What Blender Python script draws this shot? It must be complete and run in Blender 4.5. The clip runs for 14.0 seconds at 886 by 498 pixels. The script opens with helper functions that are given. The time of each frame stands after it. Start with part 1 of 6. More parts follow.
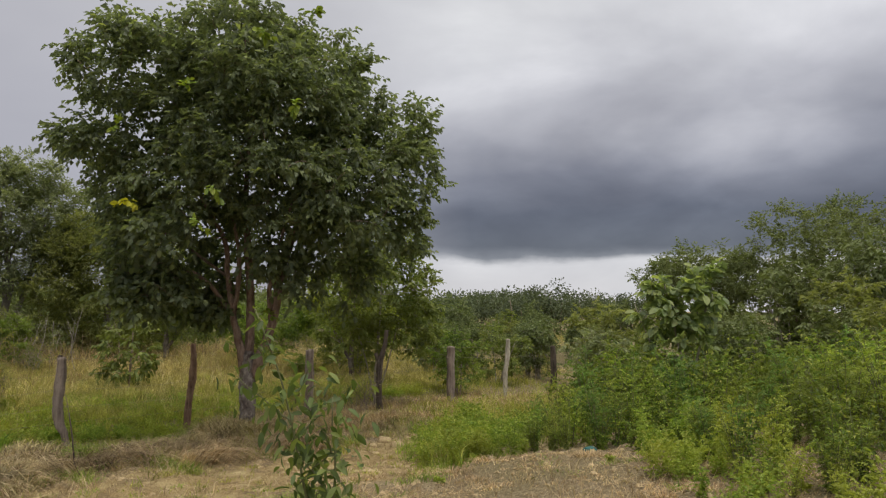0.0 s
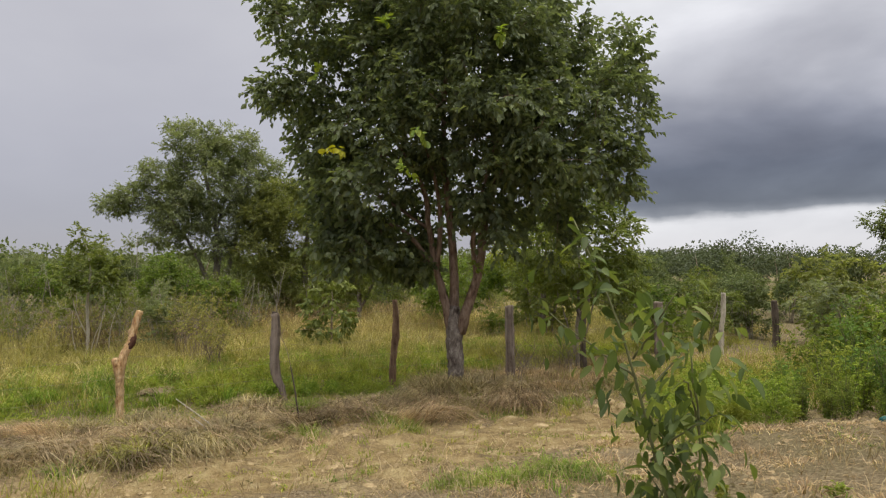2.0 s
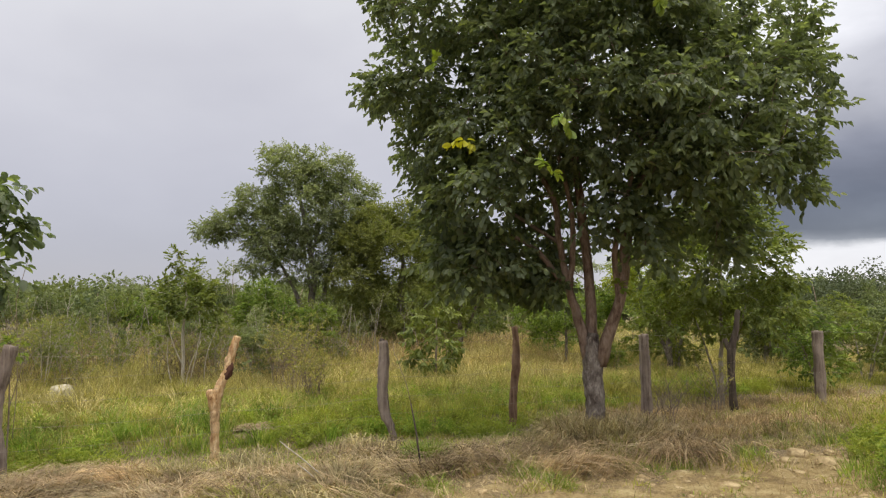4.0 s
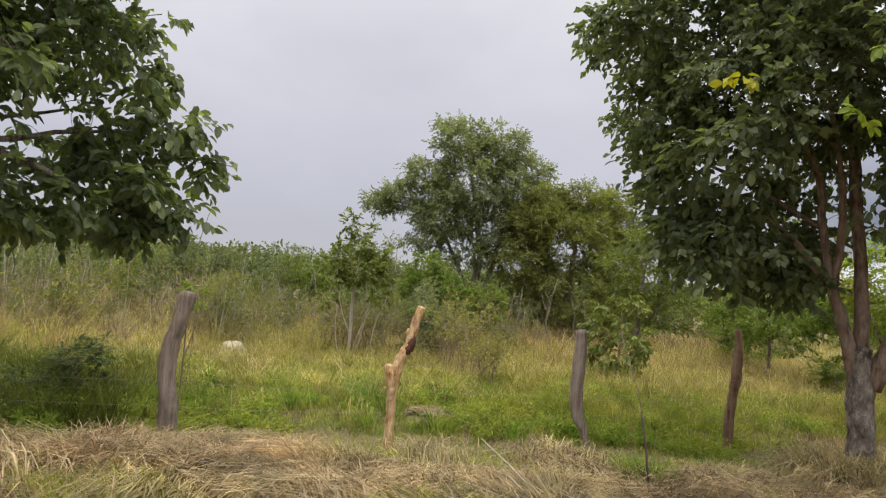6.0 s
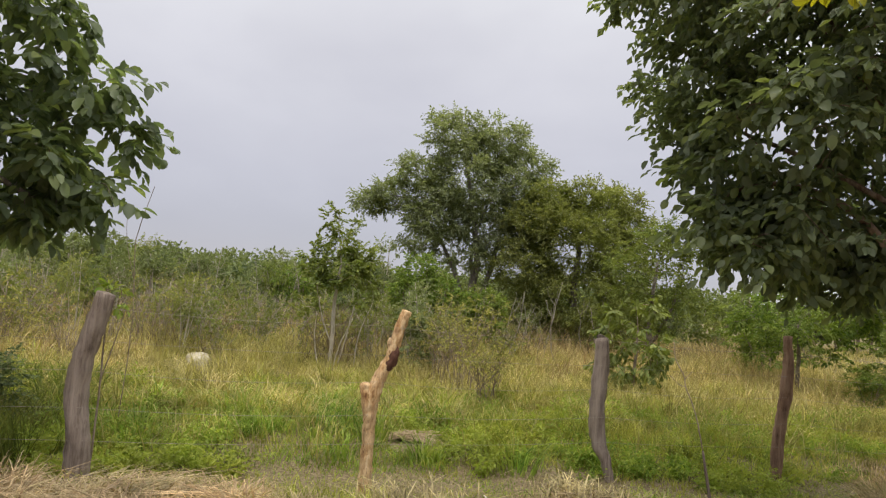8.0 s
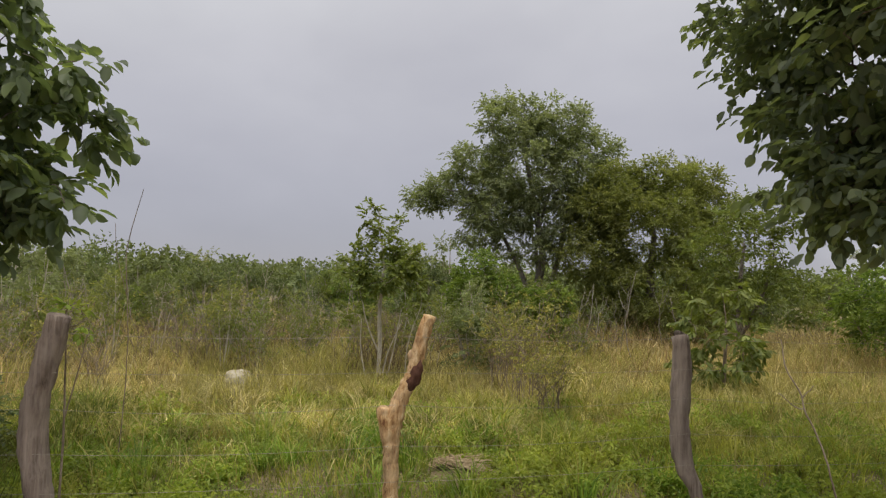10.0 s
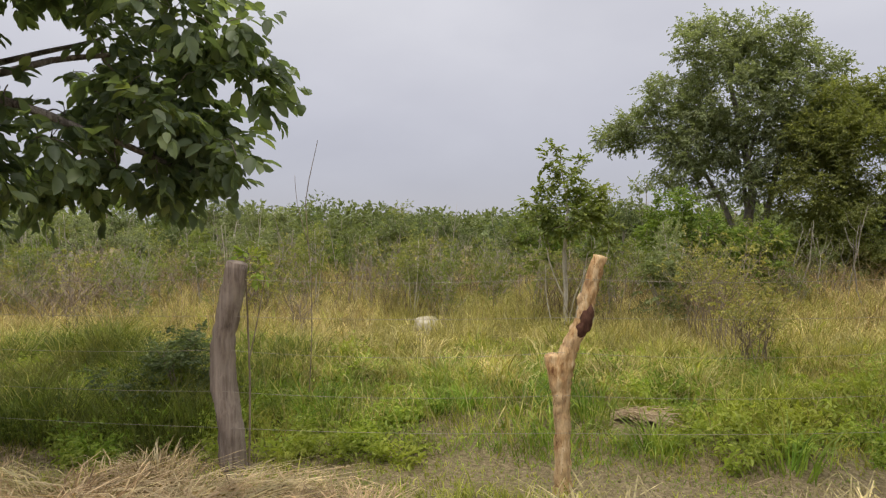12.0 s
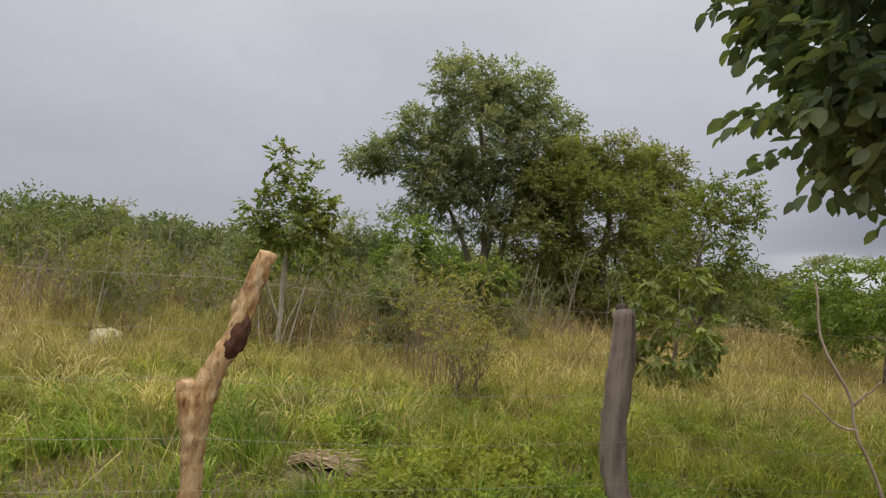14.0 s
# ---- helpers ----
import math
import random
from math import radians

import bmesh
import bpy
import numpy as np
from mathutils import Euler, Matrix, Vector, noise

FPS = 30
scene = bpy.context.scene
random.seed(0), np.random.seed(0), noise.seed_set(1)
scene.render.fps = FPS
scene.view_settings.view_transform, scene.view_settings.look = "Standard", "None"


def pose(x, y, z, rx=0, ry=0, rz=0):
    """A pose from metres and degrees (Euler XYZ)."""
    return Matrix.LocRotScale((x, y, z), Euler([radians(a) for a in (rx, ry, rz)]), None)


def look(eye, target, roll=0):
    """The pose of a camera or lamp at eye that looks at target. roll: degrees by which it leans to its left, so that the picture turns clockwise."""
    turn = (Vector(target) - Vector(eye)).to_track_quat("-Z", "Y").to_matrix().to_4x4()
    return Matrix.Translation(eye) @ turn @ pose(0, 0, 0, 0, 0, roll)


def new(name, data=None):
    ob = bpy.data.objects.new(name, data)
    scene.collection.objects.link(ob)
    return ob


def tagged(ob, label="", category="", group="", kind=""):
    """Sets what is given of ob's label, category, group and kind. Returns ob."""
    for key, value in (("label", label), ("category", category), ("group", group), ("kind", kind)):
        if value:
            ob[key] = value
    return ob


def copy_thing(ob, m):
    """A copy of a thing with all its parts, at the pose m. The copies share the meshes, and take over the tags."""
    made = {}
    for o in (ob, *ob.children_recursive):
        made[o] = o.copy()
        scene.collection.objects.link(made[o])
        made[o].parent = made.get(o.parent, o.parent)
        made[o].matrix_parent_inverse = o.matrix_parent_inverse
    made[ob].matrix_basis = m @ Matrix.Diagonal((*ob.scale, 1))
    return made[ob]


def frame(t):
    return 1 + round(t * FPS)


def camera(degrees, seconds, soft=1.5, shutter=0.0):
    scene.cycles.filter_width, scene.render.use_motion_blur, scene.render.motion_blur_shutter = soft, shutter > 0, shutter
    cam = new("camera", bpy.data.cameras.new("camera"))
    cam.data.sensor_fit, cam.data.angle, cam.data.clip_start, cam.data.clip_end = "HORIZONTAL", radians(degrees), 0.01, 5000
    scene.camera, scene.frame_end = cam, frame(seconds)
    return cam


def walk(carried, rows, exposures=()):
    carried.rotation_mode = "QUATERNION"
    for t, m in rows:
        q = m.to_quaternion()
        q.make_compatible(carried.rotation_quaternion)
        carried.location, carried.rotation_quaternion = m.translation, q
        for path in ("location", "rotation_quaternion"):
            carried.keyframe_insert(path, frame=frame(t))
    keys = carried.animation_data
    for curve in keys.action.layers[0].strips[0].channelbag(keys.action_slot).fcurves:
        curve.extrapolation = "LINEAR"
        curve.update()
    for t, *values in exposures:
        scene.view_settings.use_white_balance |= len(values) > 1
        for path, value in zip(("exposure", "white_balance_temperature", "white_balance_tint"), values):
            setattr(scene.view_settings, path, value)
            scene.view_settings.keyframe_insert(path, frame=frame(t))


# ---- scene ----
cam = camera(65.5, 14.0, soft=1.25)
PATH = [
    (0, (0.392, 2.21, 2.183), (0.389, 4.201, 2.374), 0.6),
    (0.5, (0.288, 2.421, 2.09), (0.227, 4.415, 2.221), -0.1),
    (0.7, (0.256, 2.573, 2.086), (-0.003, 4.545, 2.297), -1.4),
    (1, (0.151, 2.743, 2.094), (-0.343, 4.673, 2.266), 1.1),
    (1.5, (-0.246, 2.974, 2.024), (-0.726, 4.907, 2.207), 1.8),
    (2, (-0.475, 3.195, 1.992), (-0.95, 5.136, 2.074), -0.5),
    (2.5, (-0.68, 3.621, 1.949), (-1.109, 5.567, 2.115), 0.6),
    (3, (-0.939, 3.893, 1.914), (-1.442, 5.821, 2.086), 3.6),
    (3.5, (-1.264, 4.146, 1.898), (-1.869, 6.049, 2.007), -0.5),
    (4, (-1.581, 4.557, 1.841), (-2.283, 6.421, 2.019), -0.5),
    (4.2, (-1.714, 4.632, 1.837), (-2.523, 6.454, 1.99), 2.0),
    (6.3, (-3.103, 5.8, 1.661), (-4.227, 7.447, 1.809), 3.6),
    (6.5, (-3.211, 5.927, 1.67), (-4.296, 7.597, 1.856), 1.0),
    (7, (-3.349, 6.276, 1.66), (-4.275, 8.046, 1.763), 0.4),
    (7.5, (-3.502, 6.675, 1.627), (-4.445, 8.431, 1.791), 5.0),
    (8, (-3.748, 7.034, 1.61), (-4.826, 8.712, 1.767), 4.6),
    (8.2, (-3.754, 7.174, 1.61), (-4.857, 8.837, 1.745), 4.1),
    (10.3, (-4.225, 8.509, 1.646), (-5.555, 9.994, 1.803), -0.2),
    (10.5, (-4.281, 8.612, 1.636), (-5.739, 9.971, 1.802), 1.0),
    (11, (-4.336, 8.746, 1.592), (-5.998, 9.848, 1.753), 1.0),
    (11.5, (-4.271, 8.704, 1.586), (-6.119, 9.454, 1.734), -2.1),
    (12, (-4.21, 8.787, 1.583), (-5.854, 9.926, 1.575), -0.2),
    (12.5, (-4.482, 9.067, 1.519), (-5.883, 10.492, 1.6), 2.7),
    (12.8, (-4.477, 9.132, 1.502), (-5.668, 10.736, 1.605), 4.2),
    (13, (-4.485, 9.268, 1.483), (-5.573, 10.944, 1.569), 1.9),
    (13.5, (-4.568, 9.73, 1.458), (-5.683, 11.388, 1.549), 5.2),
    (14, (-4.693, 10.041, 1.418), (-5.854, 11.666, 1.523), 5.3),
]
walk(cam, [(t, look(eye, target, roll)) for t, eye, target, roll in PATH],
     [(0.0, -0.15), (0.5, -0.04), (1.0, -0.12), (2.0, 0.07), (4.0, 0.31), (8.0, 0.36), (10.5, -0.04), (11.5, 0.09), (12.0, 0.29), (12.5, 0.26), (13.0, -0.03), (14.0, 0.06)])

# ---- sky, sun ----
def sky():
    w = bpy.data.worlds.new("storm_sky")
    w.use_nodes = True
    scene.world = w
    nt = w.node_tree
    nt.nodes.clear()
    N, L = nt.nodes.new, nt.links.new

    def math_node(op, a, b=None, clamp=False):
        n = N("ShaderNodeMath")
        n.operation, n.use_clamp = op, clamp
        for i, v in enumerate((a, b)):
            if v is None:
                continue
            if isinstance(v, (int, float)):
                n.inputs[i].default_value = v
            else:
                L(v, n.inputs[i])
        return n.outputs[0]

    def ramp(fac, stops):
        n = N("ShaderNodeValToRGB")
        el = n.color_ramp.elements
        while len(el) < len(stops):
            el.new(0.5)
        for e, (p, c) in zip(el, stops):
            e.position, e.color = p, (*c, 1)
        L(fac, n.inputs[0])
        return n.outputs[0]

    co = N("ShaderNodeTexCoord").outputs["Generated"]
    sep = N("ShaderNodeSeparateXYZ")
    L(co, sep.inputs[0])
    x, y, z = sep.outputs
    zz = math_node("MAXIMUM", z, 0.0)
    # cloud sheet seen in perspective
    den = math_node("ADD", zz, 0.34)
    comb = N("ShaderNodeCombineXYZ")
    L(math_node("DIVIDE", x, den), comb.inputs[0])
    L(math_node("DIVIDE", y, den), comb.inputs[1])
    n1 = N("ShaderNodeTexNoise")
    L(comb.outputs[0], n1.inputs["Vector"])
    n1.inputs["Scale"].default_value, n1.inputs["Detail"].default_value, n1.inputs["Roughness"].default_value = 1.3, 4, 0.5
    n2 = N("ShaderNodeTexNoise")
    mp = N("ShaderNodeMapping")
    mp.inputs["Scale"].default_value = (5, 5, 13)
    L(co, mp.inputs[0])
    L(mp.outputs[0], n2.inputs["Vector"])
    n2.inputs["Scale"].default_value, n2.inputs["Detail"].default_value = 1.0, 6
    wob = math_node("MULTIPLY", math_node("SUBTRACT", n2.outputs["Fac"], 0.5), 0.05)
    wob2 = math_node("MULTIPLY", math_node("SUBTRACT", n1.outputs["Fac"], 0.5), 0.42)
    e_low = math_node("ADD", zz, wob)
    mixw = math_node("MULTIPLY", math_node("SUBTRACT", zz, 0.1, True), 4.0, True)
    e = math_node("ADD", e_low, math_node("MULTIPLY", wob2, mixw))
    storm = ramp(e, [(0.0, (.62, .61, .65)), (0.077, (.70, .69, .72)), (0.086, (.20, .205, .24)), (0.096, (.105, .108, .138)),
                     (0.150, (.115, .118, .152)), (0.195, (.215, .215, .255)), (0.255, (.46, .455, .49)), (0.34, (.68, .675, .70)), (0.7, (1.0, 1.0, .97)), (1.0, (1.0, 1.0, .97))])
    plain = ramp(e, [(0.0, (.33, .32, .368)), (0.08, (.352, .343, .39)), (0.18, (.418, .408, .45)), (0.32, (.515, .505, .533)), (0.5, (.64, .635, .645)), (0.7, (1.0, 1.0, .97)), (1.0, (1.0, 1.0, .97))])
    side = math_node("MULTIPLY", math_node("ADD", math_node("ADD", x, 0.20), math_node("MULTIPLY", wob, 2.0)), 4.2, True)
    front = math_node("MULTIPLY", math_node("ADD", y, 0.1), 2.5, True)
    f = math_node("MULTIPLY", side, front)
    mix = N("ShaderNodeMix")
    mix.data_type = "RGBA"
    L(f, mix.inputs["Factor"])
    L(plain, mix.inputs[6])
    L(storm, mix.inputs[7])
    st = N("ShaderNodeTexSky")
    st.sky_type, st.sun_disc = "NISHITA", False
    st.sun_elevation, st.sun_rotation = radians(77), radians(144)
    sc = N("ShaderNodeMix")
    sc.data_type, sc.blend_type = "RGBA", "ADD"
    sc.inputs["Factor"].default_value = 0.015
    L(mix.outputs[2], sc.inputs[6])
    L(st.outputs[0], sc.inputs[7])
    n3 = N("ShaderNodeTexNoise")
    L(comb.outputs[0], n3.inputs["Vector"])
    n3.inputs["Scale"].default_value, n3.inputs["Detail"].default_value, n3.inputs["Roughness"].default_value, n3.inputs["Distortion"].default_value = 2.0, 6, 0.52, 0.3
    bill = ramp(n3.outputs["Fac"], [(0.30, (.76, .76, .775)), (0.52, (1, 1, 1)), (0.72, (1.30, 1.29, 1.27))])
    soft = N("ShaderNodeMix")
    soft.data_type, soft.blend_type = "RGBA", "MULTIPLY"
    L(math_node("MULTIPLY", math_node("ADD", math_node("MULTIPLY", f, 0.85), 0.15), math_node("MULTIPLY", zz, 7.0, True)), soft.inputs[0])
    L(sc.outputs[2], soft.inputs[6])
    L(bill, soft.inputs[7])
    bg = N("ShaderNodeBackground")
    bg.inputs["Strength"].default_value = SKY
    L(soft.outputs[2], bg.inputs["Color"])
    out = N("ShaderNodeOutputWorld")
    L(bg.outputs[0], out.inputs[0])


SKY = 1.0
sky()
sun = new("sun", bpy.data.lights.new("sun", "SUN"))
sun.data.energy, sun.data.angle, sun.data.color = 2.4, radians(50), (1.0, 0.925, 0.78)
sun.matrix_world = look((0, 0, 40), (-0.13 * 40, 0.18 * 40, 40 - 0.975 * 40))


# ---- materials ----
def material(name):
    m = bpy.data.materials.new(name)
    m.use_nodes = True
    nt = m.node_tree
    b = nt.nodes["Principled BSDF"]
    return m, nt, b


def link(nt, a, b):
    nt.links.new(a, b)


def ramp_node(nt, fac, stops):
    n = nt.nodes.new("ShaderNodeValToRGB")
    el = n.color_ramp.elements
    while len(el) < len(stops):
        el.new(0.5)
    for e, (p, c) in zip(el, stops):
        e.position, e.color = p, (*c, 1)
    link(nt, fac, n.inputs[0])
    return n.outputs[0]


def noise_node(nt, scale, detail=4, vec=None, rough=0.6):
    n = nt.nodes.new("ShaderNodeTexNoise")
    n.inputs["Scale"].default_value, n.inputs["Detail"].default_value, n.inputs["Roughness"].default_value = scale, detail, rough
    if vec is not None:
        link(nt, vec, n.inputs["Vector"])
    return n.outputs["Fac"]


def mix_node(nt, fac, a, b, blend="MIX"):
    n = nt.nodes.new("ShaderNodeMix")
    n.data_type, n.blend_type = "RGBA", blend
    for v, s in ((fac, n.inputs[0]), (a, n.inputs[6]), (b, n.inputs[7])):
        if isinstance(v, (int, float)):
            s.default_value = v
        elif isinstance(v, tuple):
            s.default_value = (*v, 1)
        else:
            link(nt, v, s)
    return n.outputs[2]


def calc(nt, op, a, b=0.0, clamp=False):
    n = nt.nodes.new("ShaderNodeMath")
    n.operation, n.use_clamp = op, clamp
    for i, v in enumerate((a, b)):
        if isinstance(v, (int, float)):
            n.inputs[i].default_value = v
        else:
            link(nt, v, n.inputs[i])
    return n.outputs[0]


def leaf_mat(name, stops, through_light=0.3, rough=0.55, patch=None, patch_scale=0.35, gloss=0.3, clump=1.0):
    """Leaves or blades: each one its own tone, with larger patches of another tone."""
    m, nt, b = material(name)
    geo = nt.nodes.new("ShaderNodeNewGeometry")
    own = calc(nt, "FRACT", calc(nt, "ADD", geo.outputs["Random Per Island"], nt.nodes.new("ShaderNodeObjectInfo").outputs["Random"]))
    col = ramp_node(nt, own, stops)
    pos = nt.nodes.new("ShaderNodeTexCoord").outputs["Object"]
    if patch:
        f = ramp_node(nt, noise_node(nt, patch_scale, 3, geo.outputs["Position"]), [(0.42, (0, 0, 0)), (0.62, (1, 1, 1))])
        col = mix_node(nt, f, col, mix_node(nt, 0.75, col, patch))
    fine = ramp_node(nt, noise_node(nt, 2.2, 3, geo.outputs["Position"]), [(0.3, (1 - .28 * clump, 1 - .28 * clump, 1 - .28 * clump)), (0.7, (1 + .22 * clump, 1 + .22 * clump, 1 + .18 * clump))])
    col = mix_node(nt, 1.0, col, fine, "MULTIPLY")
    if clump > 1:
        tuft = ramp_node(nt, noise_node(nt, 6.5, 2, geo.outputs["Position"]), [(0.34, (.68, .70, .68)), (0.66, (1.32, 1.30, 1.25))])
        col = mix_node(nt, 1.0, col, tuft, "MULTIPLY")
    link(nt, col, b.inputs["Base Color"])
    b.inputs["Roughness"].default_value = rough
    b.inputs["Specular IOR Level"].default_value = gloss
    tr = nt.nodes.new("ShaderNodeBsdfTranslucent")
    tc = mix_node(nt, 1.0, col, (1.3, 1.35, 0.6), "MULTIPLY")
    link(nt, tc, tr.inputs["Color"])
    ms = nt.nodes.new("ShaderNodeMixShader")
    ms.inputs[0].default_value = through_light
    link(nt, b.outputs[0], ms.inputs[1])
    link(nt, tr.outputs[0], ms.inputs[2])
    link(nt, ms.outputs[0], nt.nodes["Material Output"].inputs[0])
    return m


def bark_mat(name, dark, mid, light, scale=14.0, stretch=0.25, bump=0.6, rough=0.9, cracks=False):
    m, nt, b = material(name)
    co = nt.nodes.new("ShaderNodeTexCoord").outputs["Object"]
    mp = nt.nodes.new("ShaderNodeMapping")
    mp.inputs["Scale"].default_value = (1, 1, stretch)
    link(nt, co, mp.inputs[0])
    v = mp.outputs[0]
    f1 = noise_node(nt, scale, 8, v, 0.7)
    f2 = noise_node(nt, scale * 0.22, 3, co)
    col = ramp_node(nt, f1, [(0.36, dark), (0.5, mid), (0.64, light)])
    col = mix_node(nt, ramp_node(nt, f2, [(0.4, (0, 0, 0)), (0.65, (.55, .55, .55))]), col, light)
    if cracks:
        flecks = ramp_node(nt, noise_node(nt, 55, 5, v, 0.7), [(0.36, (.75, .75, .75)), (0.44, (0, 0, 0))])
        col = mix_node(nt, flecks, col, dark)
        reddish = ramp_node(nt, noise_node(nt, 5, 3, co), [(0.5, (0, 0, 0)), (0.66, (.4, .4, .4))])
        col = mix_node(nt, reddish, col, tuple(.55 * c + .45 * d for c, d in zip(mid, dark)))
    link(nt, col, b.inputs["Base Color"])
    b.inputs["Roughness"].default_value = rough
    b.inputs["Specular IOR Level"].default_value = 0.15
    bp = nt.nodes.new("ShaderNodeBump")
    bp.inputs["Strength"].default_value, bp.inputs["Distance"].default_value = bump, 0.02
    link(nt, f1, bp.inputs["Height"])
    link(nt, bp.outputs[0], b.inputs["Normal"])
    return m


def plain_mat(name, color, rough=0.6, metal=0.0, var=0.25, scale=30):
    m, nt, b = material(name)
    co = nt.nodes.new("ShaderNodeTexCoord").outputs["Object"]
    f = noise_node(nt, scale, 4, co)
    lo, hi = tuple(c * (1 - var) for c in color), tuple(c * (1 + var) for c in color)
    link(nt, ramp_node(nt, f, [(0.3, lo), (0.7, hi)]), b.inputs["Base Color"])
    b.inputs["Roughness"].default_value, b.inputs["Metallic"].default_value = rough, metal
    return m


# fence line in the plan: along it (u) and across it towards the track (s)
FX, FY, UX, UY = -9.4, 10.4, 0.693, 0.721


def fence_us(x, y):
    return (x - FX) * UX + (y - FY) * UY, (x - FX) * UY - (y - FY) * UX


def from_us(u, s):
    return FX + u * UX + s * UY, FY + u * UY - s * UX


def step(v, a, b):
    k = np.clip((v - a) / (b - a), 0, 1)
    return k * k * (3 - 2 * k)


def waves(x, y, seed, n=7, lo=0.15, hi=0.9):
    """A smooth uneven field of about unit size, for relief and for patches."""
    r = np.random.default_rng(seed)
    v = 0
    for _ in range(n):
        k, a, p = lo + (hi - lo) * r.random(), r.random() * 6.283, r.random() * 6.283
        v = v + np.sin((x * math.cos(a) + y * math.sin(a)) * k * 2.2 + p + 0.8 * np.sin(x * k * .7 - y * k * .5 + p))
    return v / math.sqrt(n)


def ground_z(x, y):
    x, y = np.asarray(x, float), np.asarray(y, float)
    u, s = fence_us(x, y)
    z = 0.72 * step(s, 3.5, 12.5) + 0.45 * step(-s, 1.5, 14) - 0.21 * np.exp(-((s + .3) / 1.3) ** 2)
    z = z + 0.02 * waves(x, y, 3, lo=.6, hi=2.2) * np.exp(-(np.hypot(x + 3, y - 10) / 40) ** 2)
    z = z + 0.16 * np.exp(-((u - 8.0) / 1.3) ** 2 - ((s - 8.2) / 1.6) ** 2) + 0.07 * np.exp(-((u - 3.2) / 3) ** 2 - ((s - 5.6) / .5) ** 2)
    lip = s - 4.15 - .22 * waves(x, y, 38, lo=.8, hi=1.8)
    z = z + .085 * np.exp(-(lip / .16) ** 2) * np.clip(.5 + .7 * waves(x, y, 39, lo=1.0, hi=2.4), 0, 1) * step(u, 1.5, 3) * (1 - step(u, 6.5, 8.5))
    track = step(s, 2.2, 3.2) * (1 - step(np.hypot(x + 1, y - 9), 12, 18))
    z = z + track * (.016 * waves(x, y, 31, n=9, lo=2.2, hi=5.5) + .05 * np.maximum(waves(x, y, 32, n=9, lo=1.2, hi=3.0) - .8, 0))
    z = z + track * .055 * np.maximum(waves(x, y, 35, n=12, lo=3.0, hi=6.5) - .45, 0) * np.clip(.35 + waves(x, y, 36, lo=.4, hi=1.2), 0, 1)
    z = z + 5.0 * step(np.hypot(x + 3, y - 10), 120, 420)
    return z


def ground_mat():
    m, nt, b = material("ground_soil")
    geo = nt.nodes.new("ShaderNodeNewGeometry")
    pos = geo.outputs["Position"]
    sep = nt.nodes.new("ShaderNodeSeparateXYZ")
    link(nt, pos, sep.inputs[0])
    x, y, _ = sep.outputs
    u = calc(nt, "ADD", calc(nt, "MULTIPLY", calc(nt, "SUBTRACT", x, FX), UX), calc(nt, "MULTIPLY", calc(nt, "SUBTRACT", y, FY), UY))
    s = calc(nt, "SUBTRACT", calc(nt, "MULTIPLY", calc(nt, "SUBTRACT", x, FX), UY), calc(nt, "MULTIPLY", calc(nt, "SUBTRACT", y, FY), UX))
    big = noise_node(nt, 0.55, 5, pos)
    mid = noise_node(nt, 3.5, 6, pos)
    fine = noise_node(nt, 28, 6, pos, 0.7)
    lump = noise_node(nt, 11, 5, pos, 0.65)
    sand = ramp_node(nt, mid, [(0.32, (.195, .13, .058)), (0.48, (.355, .255, .116)), (0.6, (.48, .37, .182)), (0.7, (.61, .495, .27))])
    litter = ramp_node(nt, fine, [(0.3, (.115, .082, .052)), (0.5, (.265, .20, .13)), (0.7, (.44, .35, .24))])
    moss = ramp_node(nt, fine, [(0.3, (.09, .082, .036)), (0.7, (.25, .215, .115))])
    # bare track: a belt along the fence, ragged by noise
    belt = calc(nt, "SUBTRACT", 1.0, calc(nt, "ABSOLUTE", calc(nt, "MULTIPLY", calc(nt, "SUBTRACT", s, 4.7), 0.46)))
    belt = calc(nt, "ADD", belt, calc(nt, "MULTIPLY", calc(nt, "SUBTRACT", big, 0.5), 2.2))
    bare = ramp_node(nt, calc(nt, "ADD", belt, calc(nt, "MULTIPLY", calc(nt, "SUBTRACT", mid, 0.5), 1.6)), [(0.1, (0, 0, 0)), (0.7, (1, 1, 1))])
    bare = calc(nt, "MULTIPLY", bare, ramp_node(nt, calc(nt, "MULTIPLY", s, 0.1), [(0.16, (0, 0, 0)), (0.34, (1, 1, 1))]))
    far = ramp_node(nt, calc(nt, "MULTIPLY", calc(nt, "ADD", s, 3.0), -0.1), [(0.0, (0, 0, 0)), (0.15, (1, 1, 1))])
    green = calc(nt, "MULTIPLY", ramp_node(nt, big, [(0.4, (.2, .2, .2)), (0.6, (.8, .8, .8))]), ramp_node(nt, calc(nt, "MULTIPLY", s, 0.1), [(0.05, (1, 1, 1)), (0.35, (.12, .12, .12)), (0.5, (.15, .15, .15)), (0.7, (1, 1, 1))]))
    col = mix_node(nt, green, litter, moss)
    col = mix_node(nt, far, col, moss)
    col = mix_node(nt, bare, col, sand)
    link(nt, mix_node(nt, 0.25, col, ramp_node(nt, fine, [(0.3, (.1, .07, .042)), (0.7, (.6, .48, .29))])), b.inputs["Base Color"])
    b.inputs["Roughness"].default_value = 0.95
    b.inputs["Specular IOR Level"].default_value = 0.1
    bp = nt.nodes.new("ShaderNodeBump")
    bp.inputs["Strength"].default_value, bp.inputs["Distance"].default_value = 1.0, 0.075
    link(nt, calc(nt, "ADD", calc(nt, "ADD", mid, calc(nt, "MULTIPLY", lump, 0.8)), calc(nt, "MULTIPLY", fine, 0.5)), bp.inputs["Height"])
    link(nt, bp.outputs[0], b.inputs["Normal"])
